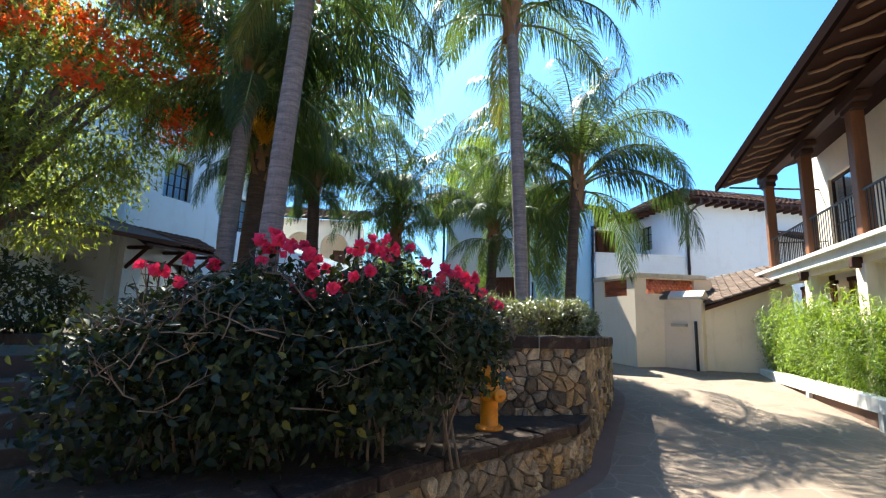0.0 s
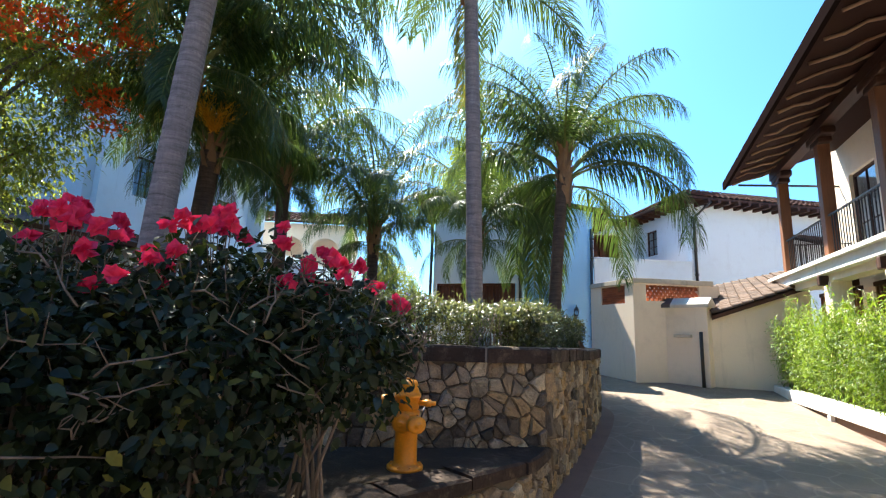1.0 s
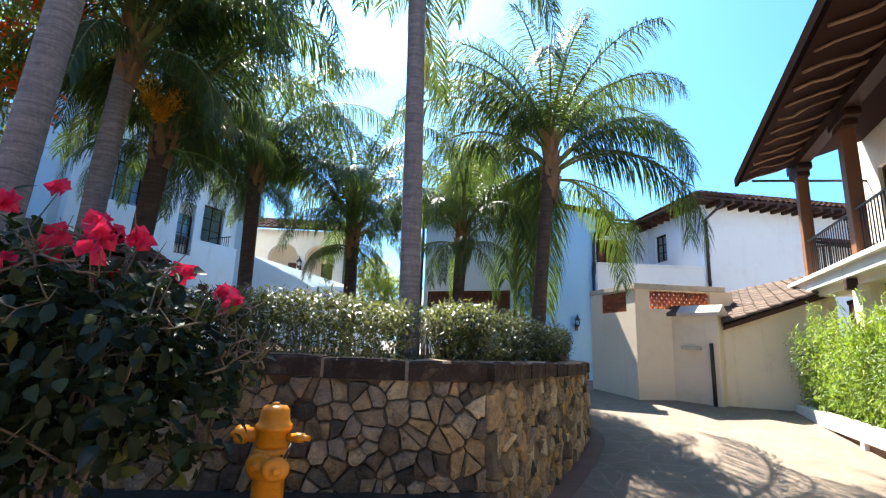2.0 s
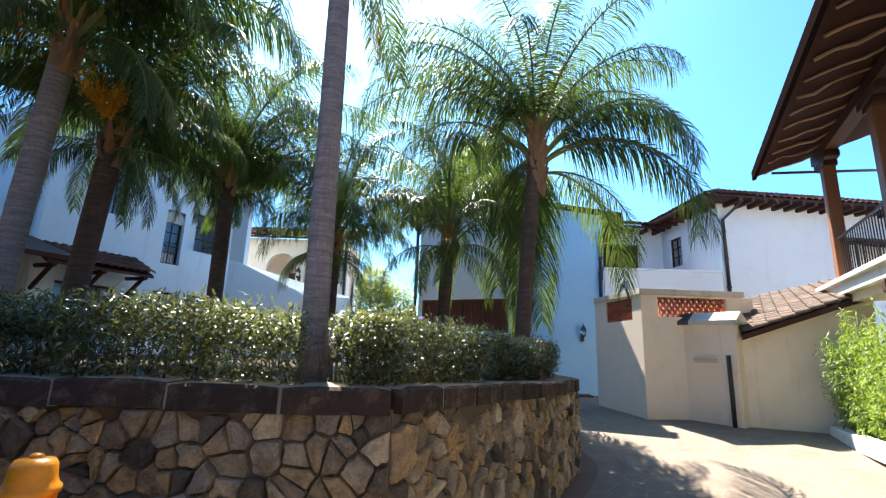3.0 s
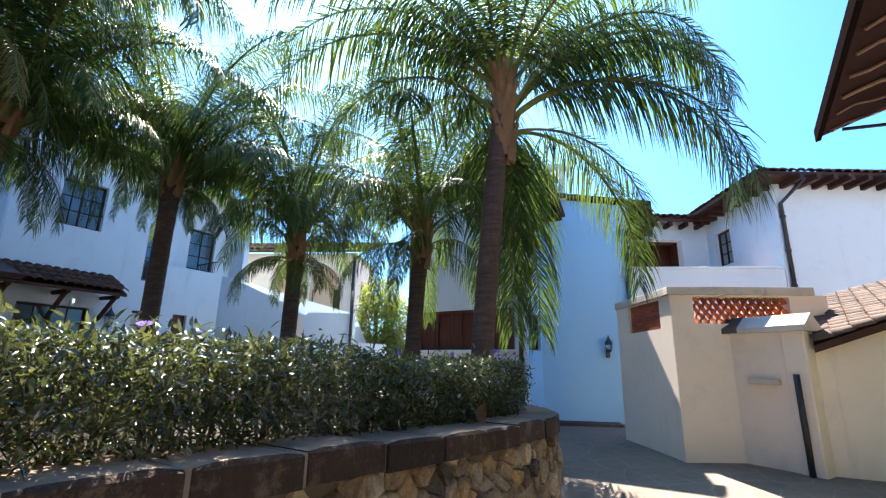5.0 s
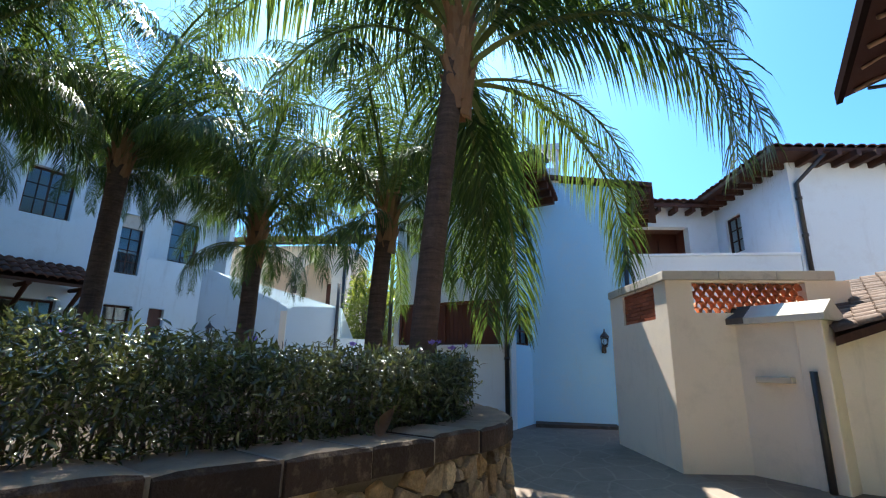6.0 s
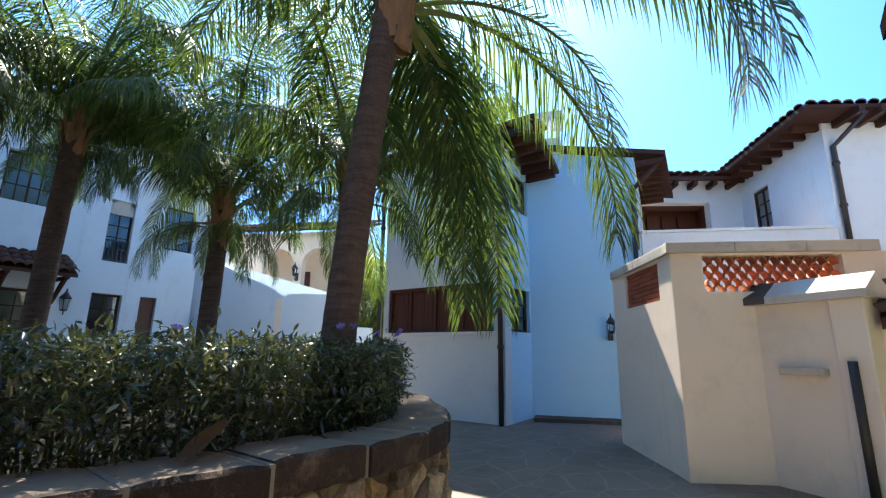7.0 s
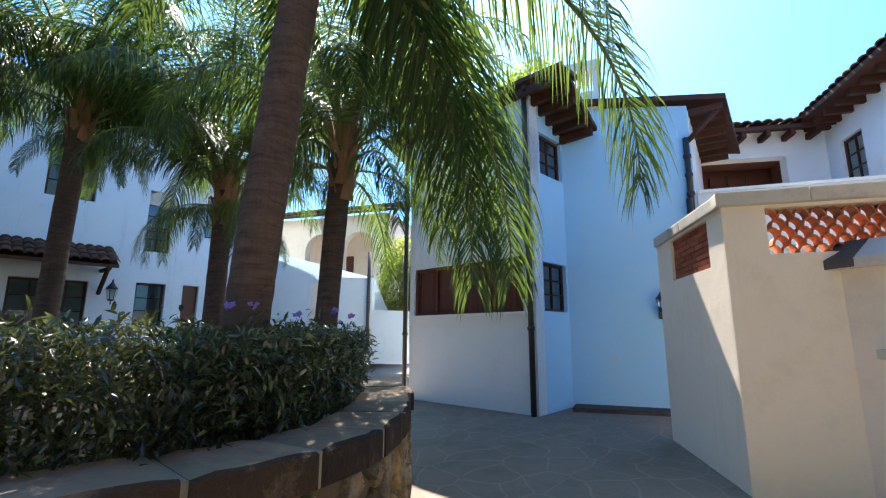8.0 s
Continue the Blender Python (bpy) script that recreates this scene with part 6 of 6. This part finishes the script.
    roof_tiles(e, (-12.58, 9.0, 3.85), (-12.58, 11.75, 3.85), (-13.88, 11.75, 4.45), (-13.88, 9.0, 4.45), 13, 4, 0.12, M_TILE_I)


house_l()
lantern((-13.88, 11.85, 2.95), 90, 1.5)


def garden_wall():
    e = empty("garden_wall", (-11, 17, 1.46), "white plastered garden wall with a stepped sloping top", "wall", kind="structure")
    a, b = Vector((-13.88, 15.16)), Vector((-8.6, 18.35))
    ang = math.degrees(math.atan2(b.y - a.y, b.x - a.x))
    L = (b - a).length
    m = frame_at(a, ang)
    bm = bmesh.new()
    prof = [(0, 5.1), (0.5, 5.02), (2.85, 3.98), (2.95, 3.74), (3.3, 3.70), (3.4, 3.82), (5.0, 3.80), (5.02, 2.80), (L, 2.75), (L, 1.2), (0, 1.2)]
    f = [bm.verts.new(m @ Vector((s, 0, z))) for s, z in prof]
    g = [bm.verts.new(m @ Vector((s, 0.25, z))) for s, z in prof]
    bm.faces.new(f)
    bm.faces.new(g[::-1])
    for i in range(len(f)):
        j = (i + 1) % len(f)
        bm.faces.new((f[i], g[i], g[j], f[j]))
    bmesh.ops.triangulate(bm, faces=[x for x in bm.faces if len(x.verts) > 4])
    wpart("wall", bm, M_WHITE, e)
    bm = bmesh.new()
    box(bm, 3.0, -0.01, 1.4, 3.22, 0.03, 3.66, m)
    wpart("pilaster", bm, M_CREAM, e)
    q = m @ Vector((4.93, -0.06, 0))
    downpipe(e, [(q.x, q.y, 1.5), (q.x, q.y, 4.6)], 0.05)
    return m


gm = garden_wall()
lantern(tuple(gm @ Vector((0.75, 0.0, 2.75))), 31, 1.3)


def arcade_house():
    e = empty("house", (-12, 21, 1.46), "distant cream house with arched loggia and tiled roof", "house")
    a, b = Vector((-17.5, 17.8)), Vector((-12.12, 20.47))
    ang = math.degrees(math.atan2(b.y - a.y, b.x - a.x))
    L = (b - a).length
    m = frame_at(a, ang)
    arches = [(2.2, 3.6), (3.95, 5.35)]
    wpart("wall", wall_mesh(a, ang, L, 1.2, 6.9, 0.35, [(s0, s1, 3.9, 6.2) for s0, s1 in arches]), M_CREAM, e)
    for s0, s1 in arches:
        # spandrels that round the heads of the openings
        r = (s1 - s0) / 2
        c = (s0 + s1) / 2
        bm = bmesh.new()
        for sg in (-1, 1):
            ring = [(c + sg * r, 6.2)] + [(c + sg * r * math.cos(t), 6.2 - r + r * math.sin(t)) for t in (math.pi / 2 * k / 8 for k in range(9))]
            f = [bm.verts.new(m @ Vector((s, 0.002, z))) for s, z in ring]
            g = [bm.verts.new(m @ Vector((s, 0.348, z))) for s, z in ring]
            for k in range(1, len(ring) - 1):
                bm.faces.new((f[0], f[k], f[k + 1]))
                bm.faces.new((g[0], g[k + 1], g[k]))
                bm.faces.new((f[k], f[k + 1], g[k + 1], g[k]))
        wpart("arch", bm, M_CREAM, e)
    bm = bmesh.new()
    box(bm, 0, 2.2, 1.2, L, 2.4, 6.9, m)
    box(bm, 0, 0.35, 3.6, L, 2.2, 3.85, m)
    box(bm, 0, 0.35, 6.7, L, 2.2, 6.85, m)
    wpart("loggia", bm, M_CREAM, e)
    end = m @ Vector((L, 0.352, 0))
    wpart("end_wall", wall_mesh((end.x, end.y), ang + 90, 2.6, 1.2, 6.9, 0.3, [(0.5, 1.5, 4.0, 5.8)]), M_CREAM, e)
    for k in range(2):
        bm = bmesh.new()
        box(bm, 2.6 + 1.75 * k, 2.12, 3.9, 3.3 + 1.75 * k, 2.19, 5.6, m)
        wpart("door", bm, M_SHUT, e)
    A, B = m @ Vector((-0.5, -0.6, 6.9)), m @ Vector((L + 0.5, -0.6, 6.9))
    C, D = m @ Vector((L + 0.5, 3.0, 8.1)), m @ Vector((-0.5, 3.0, 8.1))
    bm = bmesh.new()
    slab(bm, [A, B, C, D], 0.1)
    wpart("roof", bm, M_WOOD, e)
    roof_tiles(e, A, B, C, D, 24, 9, 0.14, M_TILE_I)
    q = m @ Vector((L - 0.1, -0.06, 0))
    downpipe(e, [(q.x, q.y, 1.5), (q.x, q.y, 6.8)], 0.06)
    lantern(tuple(m @ Vector((3.78, 0.0, 5.0))), ang, 1.4)


arcade_house()


# ---- trees ----
def limb_tree(name, at, blobs, leaf, leafsize, n, mat, label, flowers=None, seed=1, trunk=0.14):
    rng = np.random.default_rng(seed)
    rnd = random.Random(seed)
    e = empty(name, at, label, "tree")
    base = Vector(at)
    bm = bmesh.new()
    cz = min(b[2] for b in blobs) - 0.3
    fork = Vector((base.x * 0.5 + blobs[0][0] * 0.5, base.y * 0.5 + blobs[0][1] * 0.5, max(cz, base.z + 0.8)))
    tube(bm, [base - Vector((0, 0, 0.1)), base.lerp(fork, 0.5) + Vector((0.06, -0.05, 0)), fork], [trunk * 1.2, trunk, trunk * 0.85], 10)
    wpart("trunk", bm, M_TWIG, e)
    for b in blobs:
        for k in range(4 if len(blobs) < 20 else 1):
            tip = Vector((b[0] + rnd.uniform(-0.6, 0.6) * b[3], b[1] + rnd.uniform(-0.6, 0.6) * b[4], b[2] + rnd.uniform(-0.2, 0.7) * b[5]))
            mid = fork.lerp(tip, 0.5) + Vector((rnd.uniform(-0.3, 0.3), rnd.uniform(-0.3, 0.3), rnd.uniform(0.0, 0.4)))
            bm = bmesh.new()
            tube(bm, [fork, mid, tip], [trunk * 0.5, trunk * 0.3, trunk * 0.08], 6)
            wpart("limb", bm, M_TWIG, e)
    pts, out = shell_points(rng, n, blobs, 0.55)
    m = len(pts)
    d = out * 0.5 + rand_dirs(rng, m) + np.array([0, 0, -0.35])
    wpart("crown", leaf_mesh("crown", pts, d, rand_dirs(rng, m) * 0.6 + np.array([0, 0, 1.0]), rng.uniform(0.7, 1.3, m) * leaf, rng.uniform(0.7, 1.3, m) * leafsize, mat, 0.2, 0.2), None, e)
    if flowers:
        for i in range(flowers[0]):
            b = rnd.choice([v for v in blobs if v[2] > 4.8])
            th, ph = rnd.uniform(-2.2, 1.6), rnd.uniform(0.3, 1.6)
            c = np.array((b[0] + b[3] * math.cos(th) * math.sin(ph), b[1] + b[4] * math.sin(th) * math.sin(ph), b[2] + b[5] * math.cos(ph)))
            q = 60
            pp = c + rng.normal(size=(q, 3)) * np.array([0.14, 0.14, 0.05])
            wpart("blossom", leaf_mesh("blossom", pp, rand_dirs(rng, q) + np.array([0, 0, 0.4]), rand_dirs(rng, q), 0.10, 0.06, flowers[1]), None, e, "orange-red blossom cluster")
    return e


limb_tree("flame_tree", (-10.2, 2.6, 1.4), [(-7.9, 3.9, 5.0, 1.4, 1.6, 1.5), (-8.3, 4.2, 6.9, 1.7, 1.7, 1.6), (-9.4, 3.0, 5.6, 1.7, 1.8, 1.9), (-8.9, 2.4, 4.2, 1.4, 1.4, 0.9), (-7.4, 4.6, 6.2, 0.9, 1.0, 1.1), (-9.6, 2.0, 7.2, 1.8, 1.8, 1.6), (-8.2, 3.6, 4.0, 1.5, 1.5, 0.8), (-10.5, 3.5, 4.3, 1.6, 1.6, 0.9), (-8.1, 3.5, 3.2, 1.2, 1.2, 0.6), (-9.2, 2.2, 3.1, 1.2, 1.2, 0.7)], 0.12, 0.036, 60000, M_TREE, "feathery green tree with orange-red blossoms", (120, M_ORANGE), 4, 0.16)
limb_tree("garden_shrub", (-8.3, 2.4, 1.4), [(-8.3, 2.4, 2.0, 0.9, 0.9, 0.8), (-7.5, 3.3, 1.9, 0.8, 0.8, 0.6), (-9.0, 1.5, 2.2, 0.9, 0.9, 0.9)], 0.12, 0.05, 9000, M_BUSH, "dark leafy shrub in deep shade below a tree", None, 12, 0.05)
limb_tree("lime_tree", (-5.2, 22.0, 0.9), [(-6.3, 22.0, 10.4, 1.2, 1.2, 1.1), (-5.6, 22.3, 9.0, 1.3, 1.2, 1.2), (-6.8, 22.0, 9.0, 1.2, 1.2, 1.2)], 0.16, 0.09, 9000, M_LIME, "bright yellow-green tree behind houses", None, 6, 0.14)
limb_tree("small_tree", (-9.6, 19.2, 1.4), [(-9.6, 19.1, 3.6, 0.9, 0.9, 1.2), (-9.9, 19.5, 4.6, 0.8, 0.8, 0.8), (-9.2, 19.0, 2.7, 0.8, 0.7, 0.8), (-8.7, 19.4, 3.4, 0.8, 0.8, 1.2), (-8.2, 19.3, 2.8, 0.7, 0.7, 0.9)], 0.13, 0.055, 14000, M_TREE, "leafy green garden tree", None, 9, 0.08)


# ---- hydrant ----
def hydrant():
    e = empty("fire_hydrant", (-0.93, 4.11, 0.70), "yellow-orange enamelled fire hydrant on a stone ledge", "hydrant")
    e.scale = (1.14, 1.14, 0.975)
    bm = bmesh.new()
    lathe(bm, [(0.125, 0.0), (0.125, 0.025), (0.085, 0.035), (0.08, 0.06), (0.078, 0.40), (0.088, 0.41), (0.088, 0.44), (0.075, 0.45)], 24)
    part("barrel", bm, M_HYD, e)
    bm = bmesh.new()
    lathe(bm, [(0.075, 0.45), (0.083, 0.47), (0.083, 0.545), (0.092, 0.55), (0.092, 0.575), (0.082, 0.585), (0.074, 0.615), (0.070, 0.66), (0.058, 0.682), (0.022, 0.69)], 24)
    part("bonnet", bm, M_HYD, e)
    bm = bmesh.new()
    lathe(bm, [(0.024, 0.685), (0.022, 0.70), (0.012, 0.705)], 5)
    part("operating_nut", bm, M_HYD, e)
    for a, r, L in ((-38, 0.060, 0.165), (200, 0.050, 0.19), (14, 0.026, 0.17), (-84, 0.068, 0.105)):
        d = Vector((math.cos(radians(a)), math.sin(radians(a)), 0))
        bm = bmesh.new()
        q = Vector((0, 0, 0.51 if r < 0.06 else 0.36))
        m = Matrix.Translation(q) @ d.to_track_quat("Z", "Y").to_matrix().to_4x4()
        lathe(bm, [(r * 0.85, 0.05), (r * 0.85, L - 0.05), (r * 1.1, L - 0.045), (r * 1.1, L - 0.005), (r * 0.7, L), (0.018, L + 0.004), (0.016, L + 0.03)], 16, m)
        part("nozzle", bm, M_HYD, e)
    for k in range(8):
        a = math.pi / 4 * k
        bm = bmesh.new()
        lathe(bm, [(0.011, 0.02), (0.011, 0.04)], 6, pose(0.105 * math.cos(a), 0.105 * math.sin(a), 0))
        part("bolt", bm, M_HYD, e)
    bm = bmesh.new()
    tube(bm, [(0.14, -0.02, 0.49), (0.13, -0.06, 0.40), (0.10, -0.05, 0.34), (0.085, -0.02, 0.42)], 0.006, 5)
    part("chain", bm, M_IRON, e, "thin rusty chain")


hydrant()


def dry_sheath(at, turn):
    """A curled dry palm leaf base lying on the wall."""
    bm = bmesh.new()
    rows = []
    for k in range(9):
        t = k / 8
        w = 0.055 * math.sin(math.pi * (0.12 + 0.83 * t)) + 0.006
        c = Vector((0.34 * t, 0.03 * math.sin(3 * t), 0.012 + 0.16 * t ** 2.2))
        curl = 0.5 + 0.8 * t
        rows.append([bm.verts.new(c + Vector((0, w * q, w * curl * q * q))) for q in (-1, -0.5, 0, 0.5, 1)])
    for a, b in zip(rows, rows[1:]):
        for q in range(4):
            bm.faces.new((a[q], a[q + 1], b[q + 1], b[q]))
    bmesh.ops.solidify(bm, geom=bm.faces[:], thickness=0.006)
    tube(bm, [(0.33, 0.0, 0.16), (0.40, 0.015, 0.20), (0.45, 0.0, 0.205)], [0.008, 0.006, 0.003], 6)
    ob = tagged(as_object("dry_palm_sheath", bm, M_BOOT), "curled dry brown palm sheath on a wall cap", "dry leaf")
    ob.matrix_basis = pose(*at, 0, 0, turn) @ Matrix.Scale(0.72, 4)


dry_sheath((0.06, 8.68, cap_z(8.7) - 0.002), 112)


# ---- stones of the retaining walls ----
def clip(poly, p, q):
    """Keep the side of a polygon that is nearer to p than to q."""
    mx, my, nx, ny = (p[0] + q[0]) / 2, (p[1] + q[1]) / 2, q[0] - p[0], q[1] - p[1]
    out = []
    for i, a in enumerate(poly):
        b = poly[(i + 1) % len(poly)]
        da, db = (a[0] - mx) * nx + (a[1] - my) * ny, (b[0] - mx) * nx + (b[1] - my) * ny
        if da <= 0:
            out.append(a)
        if da * db < 0:
            t = da / (da - db)
            out.append((a[0] + (b[0] - a[0]) * t, a[1] + (b[1] - a[1]) * t))
    return out


def stones(parent, path, zlo, zhi, dx, dz, seed, reach=99.0):
    """Irregular stones that fill the face of a curved wall, each with its own edges and depth."""
    rnd = random.Random(seed)
    S = path[-1][4]
    H = max(zhi(p[1]) - zlo(p[1]) for p in path)
    seeds = []
    rest = bmesh.new()
    for j in range(int(H / dz) + 1):
        for i in range(int(S / dx) + 1):
            if rnd.random() < 0.22:
                continue
            seeds.append(((i + 0.5 * (j % 2) + rnd.uniform(-0.1, 1.1)) * dx, (j + rnd.uniform(-0.05, 1.05)) * dz))
            if rnd.random() < 0.22:
                seeds.append(((i + rnd.uniform(0, 1)) * dx, (j + rnd.uniform(0, 1)) * dz))
    for p in seeds:
        x, y, nx, ny = at_path(path, p[0])
        lo, hi = zlo(y), zhi(y)
        h = hi - lo
        if p[1] > h or p[0] > S:
            continue
        poly = [(max(0, p[0] - 0.35), max(0, p[1] - 0.3)), (min(S, p[0] + 0.35), max(0, p[1] - 0.3)), (min(S, p[0] + 0.35), min(h, p[1] + 0.3)), (max(0, p[0] - 0.35), min(h, p[1] + 0.3))]
        for q in seeds:
            if q is not p and abs(q[0] - p[0]) < 0.6 and abs(q[1] - p[1]) < 0.5:
                poly = clip(poly, p, q)
                if len(poly) < 3:
                    break
        if len(poly) < 3:
            continue
        c = (sum(v[0] for v in poly) / len(poly), sum(v[1] for v in poly) / len(poly))
        size = max(math.dist(v, c) for v in poly)
        if size < 0.045:
            continue
        # round the corners a little
        ring = []
        for k, v in enumerate(poly):
            a, b = poly[k - 1], poly[(k + 1) % len(poly)]
            for w in (a, b):
                t = min(0.18, 0.010 / max(0.03, math.dist(v, w)))
                ring.append((v[0] + (w[0] - v[0]) * t, v[1] + (w[1] - v[1]) * t))
        # uneven sides
        rough_ring = []
        for k, v in enumerate(ring):
            w = ring[(k + 1) % len(ring)]
            rough_ring.append(v)
            if math.dist(v, w) > 0.05:
                u = rnd.uniform(0.35, 0.65)
                g = rnd.uniform(-0.03, 0.14)
                mx, my = v[0] + (w[0] - v[0]) * u, v[1] + (w[1] - v[1]) * u
                rough_ring.append((mx + (c[0] - mx) * g, my + (c[1] - my) * g))
        ring = rough_ring
        joint = 0.0065 / size
        proud = rnd.uniform(0.02, 0.065)
        tilt = (rnd.uniform(-0.2, 0.2), rnd.uniform(-0.2, 0.2))
        single = p[0] < reach
        bm = bmesh.new() if single else rest
        rows = []
        for sc, d in ((1 - joint, -0.03), (1 - joint * 1.4, proud * 0.45), (0.90 - joint, proud * 0.95), (0.5, proud)):
            row = []
            for v in ring:
                s, z = c[0] + (v[0] - c[0]) * sc, c[1] + (v[1] - c[1]) * sc
                px, py, ax, ay = at_path(path, s)
                dd = d + (tilt[0] * (s - c[0]) + tilt[1] * (z - c[1]) + rnd.uniform(-0.008, 0.008) if d > 0 else 0)
                row.append(bm.verts.new((px + ax * dd, py + ay * dd, zlo(py) + z)))
            rows.append(row)
        for r0, r1 in zip(rows, rows[1:]):
            for k in range(len(ring)):
                bm.faces.new((r0[k], r0[(k + 1) % len(ring)], r1[(k + 1) % len(ring)], r1[k]))
        bm.faces.new(rows[-1])
        if single:
            part("stone", bm, M_STONE, parent)
    if rest.faces:
        tagged(part("far_stones", rest, M_STONE_I, parent), kind="stuff")
    else:
        rest.free()


stones(retaining_wall, P_CURVE, lambda y: ground_z(y) - 0.02, lambda y: cap_z(y) - 0.15, 0.155, 0.12, 3, 3.6)
stones(front_wall, P_FRONT, lambda y: 0.64, lambda y: cap_z(y) - 0.15, 0.145, 0.11, 5)
stones(ledge_wall, P_LEDGE, lambda y: ground_z(y) - 0.04, lambda y: 0.585, 0.15, 0.11, 6)
